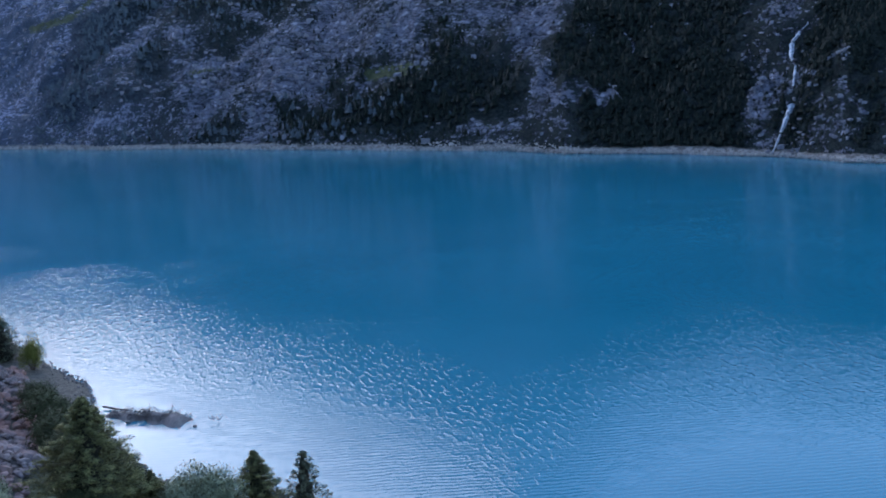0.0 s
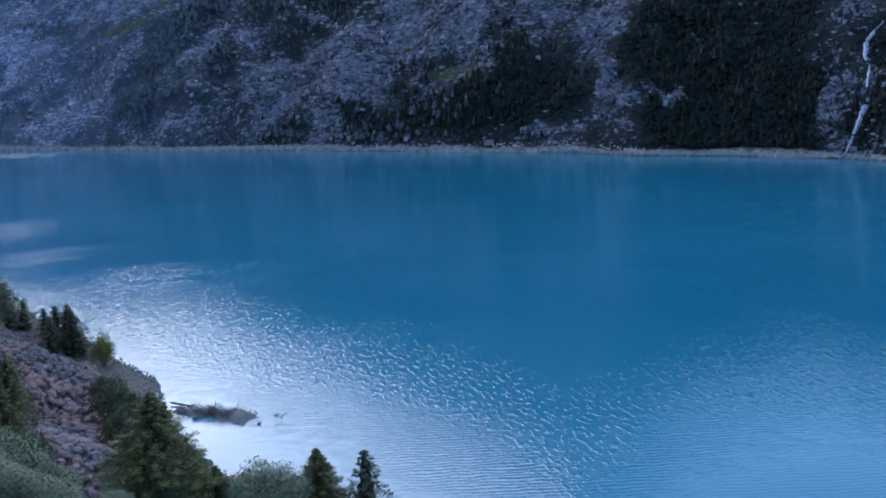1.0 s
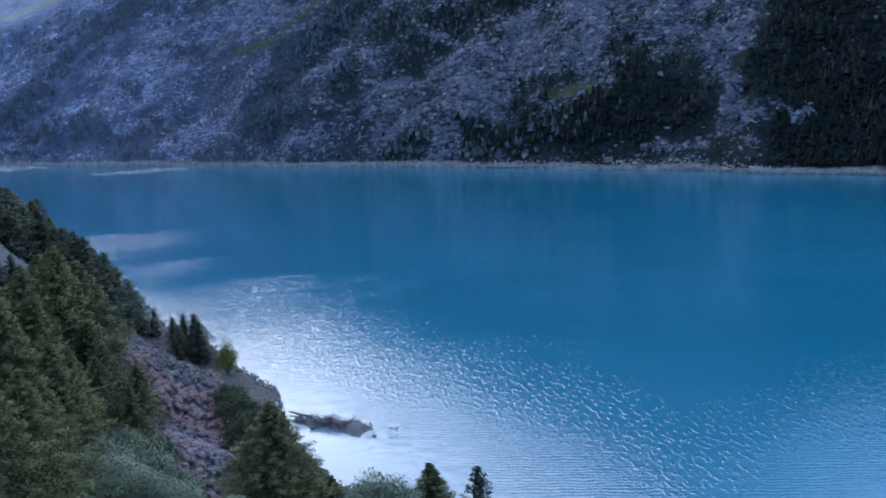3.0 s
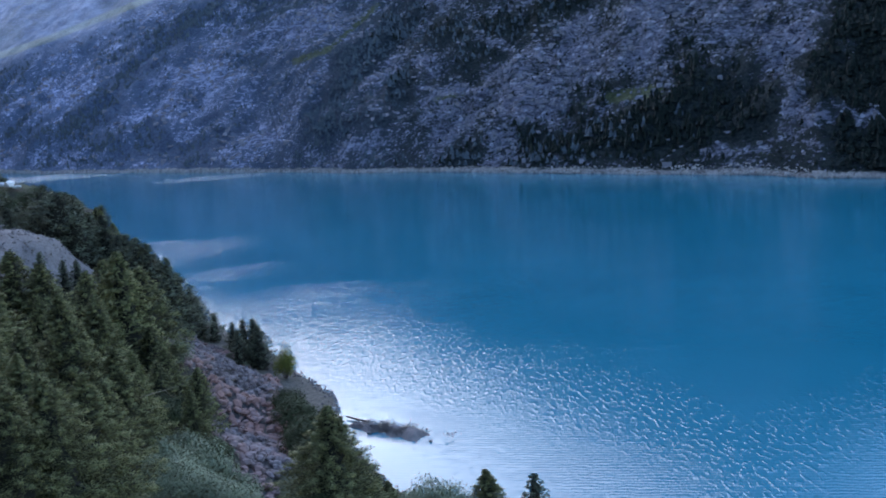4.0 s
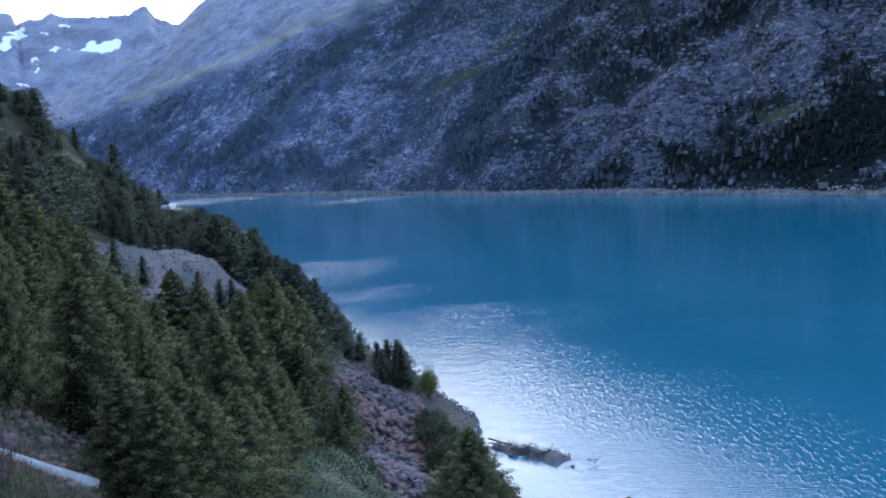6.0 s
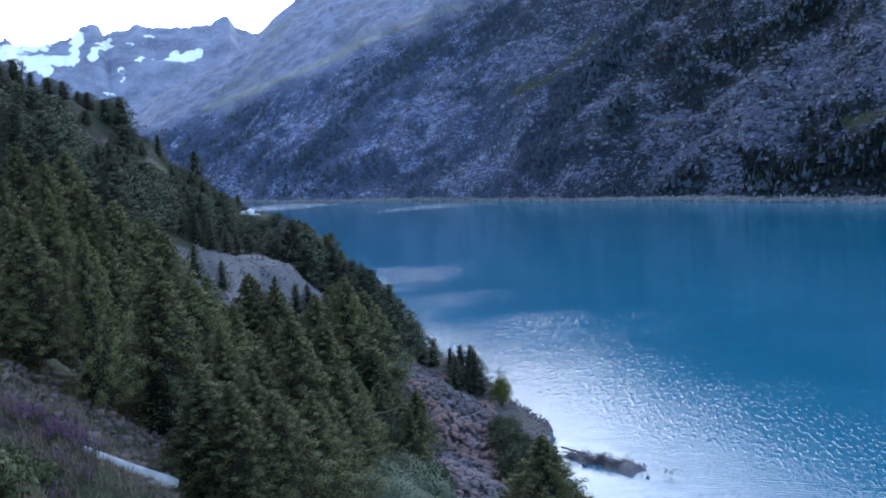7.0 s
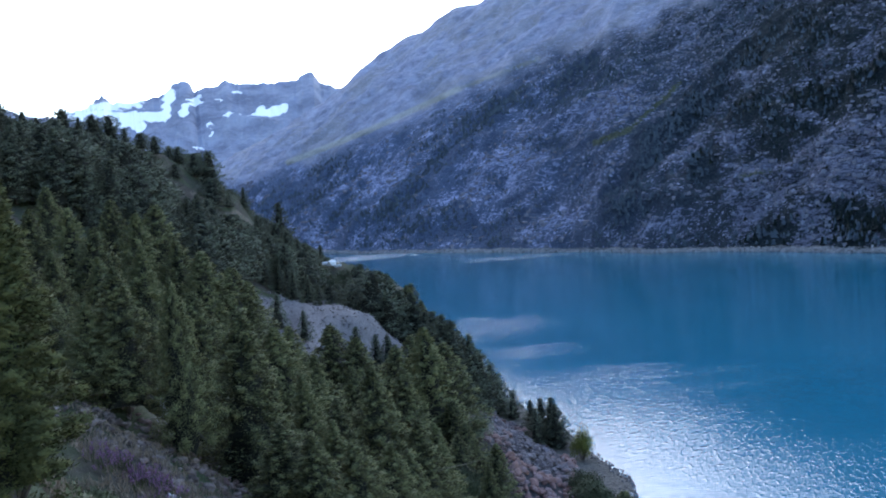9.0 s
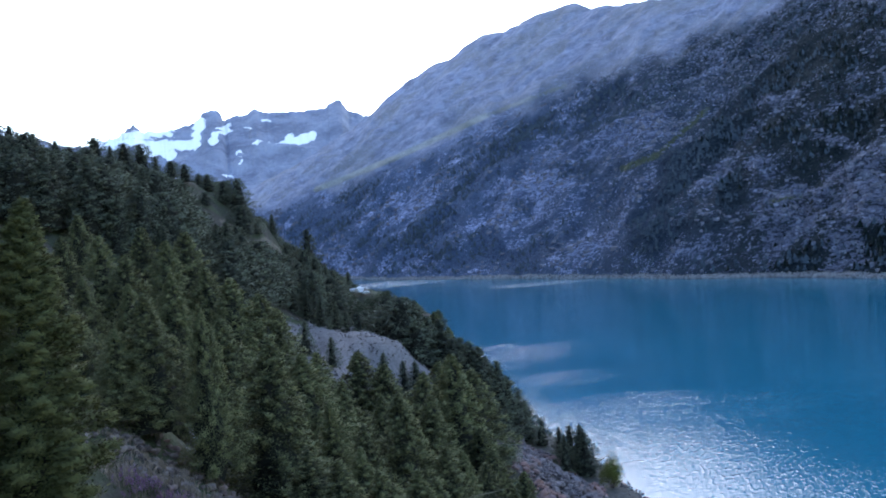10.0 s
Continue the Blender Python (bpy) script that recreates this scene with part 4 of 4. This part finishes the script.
def woods_mesh(rng, x, y, z, h, shrub, material, label):
    """Small trees of three ragged tiers each."""
    sides, tiers, n = 6, 3, len(x)
    co, faces, base = [], [], 0
    ang = np.arange(sides) * 2 * np.pi / sides
    wx, wy = rng.uniform(0.7, 1.5, (n, 1)), rng.uniform(0.7, 1.5, (n, 1))
    for t in range(tiers):
        lo, hi = t * 0.29 + 0.02, min(1.0, t * 0.29 + 0.50)
        rad = np.where(shrub, 0.66, 0.36) * h * (1 - 0.27 * t)
        ring = rad[:, None] * rng.uniform(0.55, 1.3, (n, sides))
        px = x[:, None] + ring * wx * np.cos(ang)
        py = y[:, None] + ring * wy * np.sin(ang)
        pz = z[:, None] + h[:, None] * (lo + rng.uniform(-0.07, 0.07, (n, sides)))
        tipx, tipy, tipz = x[:, None], y[:, None], (z + h * hi)[:, None]
        co.append(np.stack([np.concatenate([px, tipx], 1), np.concatenate([py, tipy], 1), np.concatenate([pz, tipz], 1)], -1).reshape(-1, 3))
        i = base + np.arange(n)[:, None] * (sides + 1)
        s = np.arange(sides)
        faces.append(np.stack([i + s, i + (s + 1) % sides, np.broadcast_to(i + sides, (n, sides))], -1).reshape(-1, 3))
        base += n * (sides + 1)
    ob = new("woods", raw_mesh("woods", np.concatenate(co), np.concatenate(faces), material))
    tagged(ob, label, "woods", kind="stuff")


far_woods()


def outcrops():
    """Angular blocks and ledges that stand out of the far mountainside, and boulders along its shore."""
    rng = np.random.default_rng(77)
    n = 60000
    az, u = rng.uniform(-46, 30, n), rng.uniform(0.004, 0.9, n)
    shore = np.arange(n) < 3000
    u = np.where(shore, rng.uniform(0.0, 0.0042, n), u)
    x, y, z, wood, crag = far_surface(az, u)
    patch = fbm(x * 0.03, y * 0.03, 3, 19)
    below = np.degrees(np.arctan2(z - EYE, np.hypot(x, y))) < np.interp(az, *TREELINE) - 0.2
    keep = shore | below & (rng.uniform(size=n) < np.clip(0.14 + 0.3 * crag + 0.4 * patch - 0.36 * wood, 0.008, 0.6))
    x, y, z, az, shore = (v[keep][:15000] for v in (x, y, z, az, shore))
    n = len(x)
    size = np.where(shore, rng.uniform(0.2, 1.0, n) * (0.5 + 1.1 * np.clip(fbm(az * 1.3, az * 0 + 3, 3, 23) + 0.5, 0, 1.2)), rng.uniform(0.9, 3.2, n) * (1 + 0.5 * np.clip(az / 20, 0, 1)) * (1 - 0.4 * smooth(-18, -25, az)))
    cube = np.array([(-1, -1, -1), (1, -1, -1), (1, 1, -1), (-1, 1, -1), (-1, -1, 1), (1, -1, 1), (1, 1, 1), (-1, 1, 1)], float) * 0.5
    quads = np.array([(0, 1, 5, 4), (1, 2, 6, 5), (2, 3, 7, 6), (3, 0, 4, 7), (4, 5, 6, 7)])
    co = cube[None] * rng.uniform(0.55, 1.2, (n, 8, 3)) * (size[:, None] * np.stack([rng.uniform(0.8, 1.9, n), rng.uniform(0.7, 1.2, n), rng.uniform(0.5, 1.2, n)], 1))[:, None, :]
    a = rng.uniform(0, 6.28, n)[:, None]
    px, py = co[:, :, 0] * np.cos(a) - co[:, :, 1] * np.sin(a), co[:, :, 0] * np.sin(a) + co[:, :, 1] * np.cos(a)
    co = np.stack([px + x[:, None], py + y[:, None], co[:, :, 2] + z[:, None] + 0.1 * size[:, None]], -1)
    co = co.reshape(n, 8, 3)
    for pick, name, material, label in ((~shore, "outcrops", M_OUTCROP, "grey angular rock outcrops on the mountainside"), (shore, "shore_boulders", M_BOULDER, "pale boulders along the foot of the mountain")):
        m = int(pick.sum())
        faces = (quads[None] + 8 * np.arange(m)[:, None, None]).reshape(-1, 4)
        tagged(new(name, raw_mesh(name, co[pick].reshape(-1, 3), faces, material)), label, "rocks", kind="stuff")


M_BOULDER = stone_material("pale_boulder", (0.30, 0.27, 0.255), (0.62, 0.57, 0.54))
M_OUTCROP = stone_material("mountain_rock", (0.11, 0.11, 0.135), (0.34, 0.335, 0.385))
outcrops()


# ---- stones ----
def stone_mesh(seed, material):
    """An angular block with about twenty faces."""
    rng = np.random.default_rng(seed)
    bm = bmesh.new()
    bmesh.ops.create_icosphere(bm, subdivisions=1, radius=0.5)
    sx, sy, sz = rng.uniform(0.8, 1.3), rng.uniform(0.6, 1.0), rng.uniform(0.45, 0.75)
    for v in bm.verts:
        k = rng.uniform(0.75, 1.2)
        v.co = Vector((v.co.x * sx * k, v.co.y * sy * k, max(v.co.z * sz * k, -0.25)))
    me = bpy.data.meshes.new("stone")
    bm.to_mesh(me)
    bm.free()
    me.materials.append(material)
    return me


def stone_field(rng, poly, count, small, large, spread=0.5):
    """Places for stones within an outline: x, y, z, size."""
    xs, ys = [p[0] for p in poly], [p[1] for p in poly]
    x, y = rng.uniform(min(xs) - 2, max(xs) + 2, count * 4), rng.uniform(min(ys) - 2, max(ys) + 2, count * 4)
    keep = inside(poly, x, y) + fbm(x * 0.12, y * 0.12, 3, 21) * 4 > -spread
    x, y = x[keep][:count], y[keep][:count]
    size = small + (large - small) * rng.uniform(0, 1, len(x)) ** 2.2
    return x, y, near_height(x, y), size


def stone_heap(name, meshes, places, label, rng):
    """Many stones joined into one mesh."""
    co, fa, base = [], [], 0
    shapes = [(np.array([v.co[:] for v in me.vertices]), np.array([p.vertices[:] for p in me.polygons])) for me in meshes]
    for x, y, z, s in zip(*places):
        c, f = shapes[int(rng.integers(len(shapes)))]
        turn = np.array(Euler((rng.uniform(-0.5, 0.5), rng.uniform(-0.5, 0.5), rng.uniform(0, 6.28))).to_matrix())
        co.append(c @ turn.T * s + (x, y, z + 0.12 * s))
        fa.append(f + base)
        base += len(c)
    ob = new(name, raw_mesh(name, np.concatenate(co), np.concatenate(fa), meshes[0].materials[0]))
    return tagged(ob, label, "stones", kind="stuff")


M_GRAVEL = stone_material("spoil_stone", (0.12, 0.108, 0.106), (0.24, 0.215, 0.21))
M_SHORE = stone_material("shore_stone", (0.11, 0.10, 0.10), (0.24, 0.215, 0.205))
STONES = [stone_mesh(600 + k, M_STONE) for k in range(7)]
GRAVEL = [stone_mesh(620 + k, M_GRAVEL) for k in range(4)]
M_BANK = stone_material("bank_stone", (0.050, 0.037, 0.032), (0.18, 0.138, 0.118), 0.5, (0.36, 0.29, 0.255))
BANK_STONES = [stone_mesh(660 + k, M_BANK) for k in range(5)]
SHORE_STONES = [stone_mesh(640 + k, M_SHORE) for k in range(4)]


def build_stones():
    rng = np.random.default_rng(31)
    x, y, z, s = stone_field(rng, TONGUE, 1700, 0.75, 2.1, 1.2)
    near = np.argsort(y)
    scree = tagged(empty("scree", pose(-20, 120, 6)), "tongue of angular purple-grey boulders running down to the lake", "scree")
    for k in near[:290]:
        turn = Euler((rng.uniform(-0.5, 0.5), rng.uniform(-0.5, 0.5), rng.uniform(0, 6.28)))
        part("stone", STONES[int(rng.integers(7))], scree, m=Matrix.LocRotScale((x[k] + 20, y[k] - 120, z[k] + 0.2 * s[k] - 6), turn, (s[k],) * 3))
    rest = near[290:]
    stone_heap("scree_stones", STONES, (x[rest], y[rest], z[rest], s[rest]), "angular grey and rusty boulders covering the scree slope", rng)
    stone_heap("spoil_stones", GRAVEL, stone_field(rng, HEAP, 1500, 0.25, 0.8, 2.0), "pale grey gravel and stones of a flat-topped spoil heap", rng)
    stone_heap("bank_stones", BANK_STONES, stone_field(rng, BANK, 1100, 0.18, 0.75, 0.6), "loose grey stones on the bank below the road", rng)
    # stones along the near waterline
    t = rng.uniform(0, 1, 420)
    line = np.array(SHORE[4:12], float)
    seg = t * (len(line) - 1)
    i = np.minimum(seg.astype(int), len(line) - 2)
    f = (seg - i)[:, None]
    p = line[i] * (1 - f) + line[i + 1] * f + np.stack([-np.abs(rng.normal(0, 1.5, 420)) + 0.4, rng.normal(0, 0.6, 420)], 1)
    stone_heap("shore_stones", SHORE_STONES, (p[:, 0], p[:, 1], np.maximum(near_height(p[:, 0], p[:, 1]), -0.1), rng.uniform(0.15, 0.7, 420)), "dark wet stones along the waterline", rng)


build_stones()


# ---- islet, boom and post by the shore ----
M_BLEACHED = stone_material("bleached_wood", (0.42, 0.41, 0.42), (0.62, 0.61, 0.62))
M_DRY_WOOD = stone_material("dry_wood", (0.17, 0.145, 0.10), (0.33, 0.28, 0.20), tint=(0.3, 0.27, 0.2))
M_BRUSH = needles_material("dead_brush", (0.09, 0.08, 0.08), (0.16, 0.14, 0.135), (0.21, 0.19, 0.18))


def build_islet():
    rng = np.random.default_rng(44)
    islet = tagged(empty("islet", pose(-1.2, 139.0, 0)), "low rocky islet with grey driftwood and dead brush", "islet")
    gx, gy = np.meshgrid(np.linspace(-1, 1, 60), np.linspace(-1, 1, 44), indexing="ij")
    X, Y = gx * 7.5, gy * 8.0 - gx * 4.5
    back = np.exp(-((gx + 0.45) / 0.45) ** 2 - ((gy + 0.02) / 0.22) ** 2)
    front = 1.2 * np.exp(-((gx - 0.25) / 0.42) ** 2 - ((gy + 0.05) / 0.34) ** 2)
    Z = 1.15 * np.maximum(back, front) + fbm(X * 0.7, Y * 0.5, 4, 72) * 0.7 - 0.42
    part("rock", sheet("rock", X, Y, Z, M_SHORE), islet)
    for k in range(44):
        u, v = rng.normal(-0.08, 0.36), rng.normal(-0.03, 0.13)
        x, y = u * 7.5, v * 8.0 - u * 4.5
        n = 34
        c = np.stack([x + rng.normal(0, 0.5, n), y + rng.normal(0, 0.5, n), 0.35 + rng.uniform(0, 0.55, n)], 1)
        d = rng.normal(size=(n, 3)) * (1, 1, 0.5) + (0, 0, 0.45)
        part("twig_clump", raw_mesh("twig_clump", *tuft_quads(rng, c, d, 1.0, 0.06), M_BRUSH), islet)["kind"] = "stuff"
    for k in range(14):
        u = rng.uniform(-0.8, 0.75)
        part("stone", SHORE_STONES[k % 4], islet, m=Matrix.LocRotScale((u * 7.5, -u * 4.5 + rng.normal(0, 1.4), 0.2), Euler((0, 0, rng.uniform(0, 6.28))), (rng.uniform(0.4, 1.1),) * 3))
    single = new("rock", SHORE_STONES[1])
    single.matrix_basis = Matrix.LocRotScale((4.2, 133.0, 0.12), Euler((0, 0, 1)), (0.9, 0.7, 0.6))
    tagged(single, "small dark rock breaking the lake surface", "rock")
    boom = new("boom_log", raw_mesh("boom_log", *tube(((-8.2, 146.5, 0.35), (-6.4, 145, 0.22), (-4.6, 143.4, 0.2)), (0.14, 0.16, 0.12), 8), M_BARK, smooth_faces=True))
    tagged(boom, "thin floating log between the shore and the islet", "log")
    x, y, z = -10.2, 147.5, float(near_height(np.array([-10.2]), np.array([147.5]))[0])
    post = new("marker_post", raw_mesh("marker_post", *tube(((x, y, z - 0.4), (x, y, z + 1.0), (x + 0.05, y, z + 1.55), (x + 0.05, y, z + 1.6)), (0.28, 0.28, 0.26, 0.02), 10), M_BLEACHED, smooth_faces=False))
    tagged(post, "short pale post standing on the shore", "post")


build_islet()


# ---- waterfall on the far mountainside ----
def water_white():
    n = Nodes("white_water")
    v = n.noise(0.5, 5, 0.7, n.scaled(2.2, 2.2, 1.0))
    n.bump(v, 0.6, 0.5)
    return n.done(n.mix(n.ramp(v, 0.35, 0.6), (0.12, 0.14, 0.19), (0.55, 0.58, 0.66)), 0.5)


M_FALL = water_white()


FALL = ((-5.68, -4.84, -3.91, -3.0, -1.93, -0.87, -0.4, 0.35, 0.93, 1.36), (-36.16, -36.53, -36.87, -37.14, -37.26, -37.33, -37.08, -37.12, -37.49, -37.9))


def build_waterfall():
    fall = tagged(empty("waterfall"), "narrow white waterfall dropping down a dark gully", "waterfall")
    us = np.linspace(0.0, 0.3, 500)
    for el_a, el_b, half_a, half_b in ((-5.7, -4.6, 0.3, 0.6), (-4.5, -2.95, 0.6, 1.4), (-2.0, -0.85, 0.5, 0.7), (-0.6, 0.35, 0.8, 1.1), (0.38, 0.95, 1.0, 0.8), (1.0, 1.42, 0.5, 0.3)):
        els = np.linspace(el_a, el_b, 26)
        azs = np.interp(els, *FALL) + 0.05 * fbm(els * 4, els * 0, 3, 7)
        far = []
        for az, el in zip(azs, els):
            x, y, z, _, _ = far_surface(np.full(500, az), us)
            e = np.maximum.accumulate(np.degrees(np.arctan2(z - EYE, np.hypot(x, y))))
            far.append(np.hypot(x, y)[int(np.argmax(e >= el))])
        far = np.convolve(np.pad(far, 4, mode="edge"), np.ones(9) / 9, "valid") - 2.5
        ragged = 0.55 + 0.9 * np.clip(vnoise(els * 9, els * 0 + el_a, 5) + 0.5, 0, 1)
        wide = np.linspace(half_a, half_b, 26) * ragged
        q = np.array((-1, -0.5, 0, 0.5, 1))[None]
        X, Y = polar(azs[:, None] - np.degrees(q * wide[:, None] / far[:, None]), far[:, None] + 0.6 * q * q)
        Z = EYE + np.tan(np.radians(els))[:, None] * far[:, None] - 0.4 * q * q
        part("cascade", sheet("cascade", X, Y, Z, M_FALL), fall)


build_waterfall()


# ---- the bank below the road: fallen log, grass and flowers ----
def build_bank():
    rng = np.random.default_rng(52)
    pts = [(-23.7, 39.5), (-23.1, 40.3), (-22.5, 41.1), (-21.9, 42.0), (-21.2, 42.9)]
    z = near_height(np.array([p[0] for p in pts]), np.array([p[1] for p in pts]))
    z = np.linspace(z[0] + 0.30, z[-1] + 0.35, 5)
    log = new("bleached_log", raw_mesh("bleached_log", *tube([(x, y, q) for (x, y), q in zip(pts, z)], (0.12, 0.20, 0.26, 0.32, 0.36), 10), M_BLEACHED, smooth_faces=True))
    tagged(log, "smooth bleached fallen trunk lying on the bank", "log")

    m_grass = needles_material("bank_grass", (0.10, 0.078, 0.05), (0.30, 0.235, 0.17), (0.46, 0.34, 0.29))
    n = 18000
    az, r = rng.uniform(26, 50, n), rng.uniform(9, 54, n)
    x, y = polar(az, r)
    keep = (stone_mask(x, y) < 0.5) & (fbm(x * 0.3, y * 0.3, 2, 4) > -0.28) & (r > 21)
    x, y = x[keep], y[keep]
    c = np.repeat(np.stack([x, y, near_height(x, y) + 0.12], 1), 4, 0) + rng.normal(0, 0.1, (4 * len(x), 3)) * (1, 1, 0.3)
    co, fa = tuft_quads(rng, c, rng.normal(size=c.shape) * 0.35 + (0, 0, 1), 0.45, 0.05)
    tagged(new("grass", raw_mesh("grass", co, fa, m_grass)), "dry green and straw-coloured grass on the bank", "grass", kind="stuff")

    m_pink = needles_material("pink_blossom", (0.17, 0.075, 0.15), (0.30, 0.17, 0.26), (0.42, 0.30, 0.38))
    m_stalk = needles_material("willowherb_stalks", (0.05, 0.07, 0.03), (0.11, 0.12, 0.05), (0.16, 0.10, 0.08))
    kinds = []
    for k in range(3):
        plant_ob = tagged(empty("willowherb"), "clump of pink flowering willowherb on the grassy bank", "wildflower", "willowherb on the bank")
        stalks, cs, ax, ls, la = [], [], [], [], []
        for i in range(9):
            p, h = rng.normal(0, 0.28, 2), rng.uniform(0.6, 1.05)
            tip = np.array([p[0] * 1.3, p[1] * 1.3, h])
            stalks.append(tube(np.stack([(p[0], p[1], -0.05), tip * (1, 1, 0.5), tip]), (0.012, 0.009, 0.005), 4))
            q = rng.uniform(0.55, 1.0, 26)[:, None]
            cs.append(np.concatenate([p[None] + (tip[:2] - p) * q, tip[2] * q], 1) + rng.normal(0, 0.035, (26, 3)))
            ax.append(rng.normal(size=(26, 3)))
            q = rng.uniform(0.1, 0.6, 16)[:, None]
            ls.append(np.concatenate([p[None] + (tip[:2] - p) * q, tip[2] * q], 1))
            la.append(rng.normal(size=(16, 3)) * (1, 1, 0.4))
        part("stalk", raw_mesh("stalk", *join(stalks + [tuft_quads(rng, np.concatenate(ls), np.concatenate(la), 0.16, 0.04)]), m_stalk), plant_ob)["kind"] = "stuff"
        part("blossom", raw_mesh("blossom", *tuft_quads(rng, np.concatenate(cs), np.concatenate(ax), 0.08, 0.05), m_pink), plant_ob)
        kinds.append(plant_ob)
    first = set()
    for k in range(24):
        if k < 15:
            x, y = rng.normal(-25.0, 1.0), rng.normal(39.2, 0.7)
        else:
            az, r = rng.uniform(31, 37), rng.uniform(41, 49)
            x, y = (float(v) for v in polar(az, r))
        z = float(near_height(np.array([x]), np.array([y]))[0])
        ob = kinds[k % 3]
        m = Matrix.LocRotScale((x, y, z), Euler((0, 0, rng.uniform(0, 6))), (rng.uniform(0.7, 1.2),) * 3)
        if ob.name in first:
            copy_thing(ob, m @ Matrix.Diagonal((*(1 / q for q in ob.scale), 1)))
        else:
            first.add(ob.name)
            ob.matrix_basis = m


build_bank()


# ---- dead wood and pale boulders on the slope ----
def build_dead_wood():
    rng = np.random.default_rng(63)
    line = []
    for az, el, r in ((16.6, -16.0, 96), (15.8, -15.7, 97), (14.8, -15.45, 98), (13.6, -15.3, 99), (12.5, -15.1, 100)):
        x, y = (float(v) for v in polar(az, r))
        line.append((x, y, EYE + r * math.tan(radians(el))))
    foot = (line[0][0] - 0.6, line[0][1] - 0.2, ground_at(16.9, 96)[2])
    pieces = [tube([foot, line[0], line[1], line[2], line[3], line[4]], (0.09, 0.075, 0.06, 0.045, 0.03, 0.012), 7)]
    for k in (1, 2, 3):
        p = np.array(line[k])
        pieces.append(tube([p, p + (0.4, -0.1, -0.5), p + (0.9, -0.2, -0.7)], (0.04, 0.025, 0.01), 4))
    branch = new("dead_branch", raw_mesh("dead_branch", *join(pieces), M_DRY_WOOD, smooth_faces=True))
    tagged(branch, "long bare bleached branch leaning out over the bushes", "dead branch")

    shrub = tagged(empty("dead_shrub"), "leafless pale grey shrub on the stony bank", "dead shrub")
    x, y, z = ground_at(30.2, 57)
    for k in range(16):
        a, lean = k * 2.4, rng.uniform(0.3, 1.0)
        out = np.array([math.cos(a), math.sin(a), 0]) * lean
        h = rng.uniform(1.4, 2.6)
        limb = [tube([(0, 0, -0.2), out * 0.5 + (0, 0, h * 0.5), out + (0, 0, h)], (0.04, 0.025, 0.008), 4)]
        for j in range(6):
            q = rng.uniform(0.4, 0.95)
            p = out * q + np.array([0, 0, h * q])
            limb.append(tube([p, p + rng.normal(0, 0.22, 3) + (0, 0, 0.2), p + rng.normal(0, 0.35, 3) + (0, 0, 0.4)], (0.015, 0.01, 0.004), 3))
        part("stem", raw_mesh("stem", *join(limb), M_BLEACHED), shrub)
    shrub.matrix_basis = pose(x, y, z)

    pale = stone_material("pale_rock", (0.55, 0.55, 0.55), (0.8, 0.8, 0.79), tint=(0.7, 0.7, 0.69))
    for k, (az, r, size) in enumerate(((20.9, 296, 3.2), (20.5, 295, 4.4), (20.15, 294, 3.0))):
        x, y, z = ground_at(az, r)
        ob = new("pale_boulder", stone_mesh(680 + k, pale))
        ob.matrix_basis = Matrix.LocRotScale((x, y, z + 0.4), Euler((0.1, 0, k * 2.0)), (size, size, size * 0.8))
        tagged(ob, "whitish boulder lying among the hillside trees", "boulder", "pale boulders")


build_dead_wood()
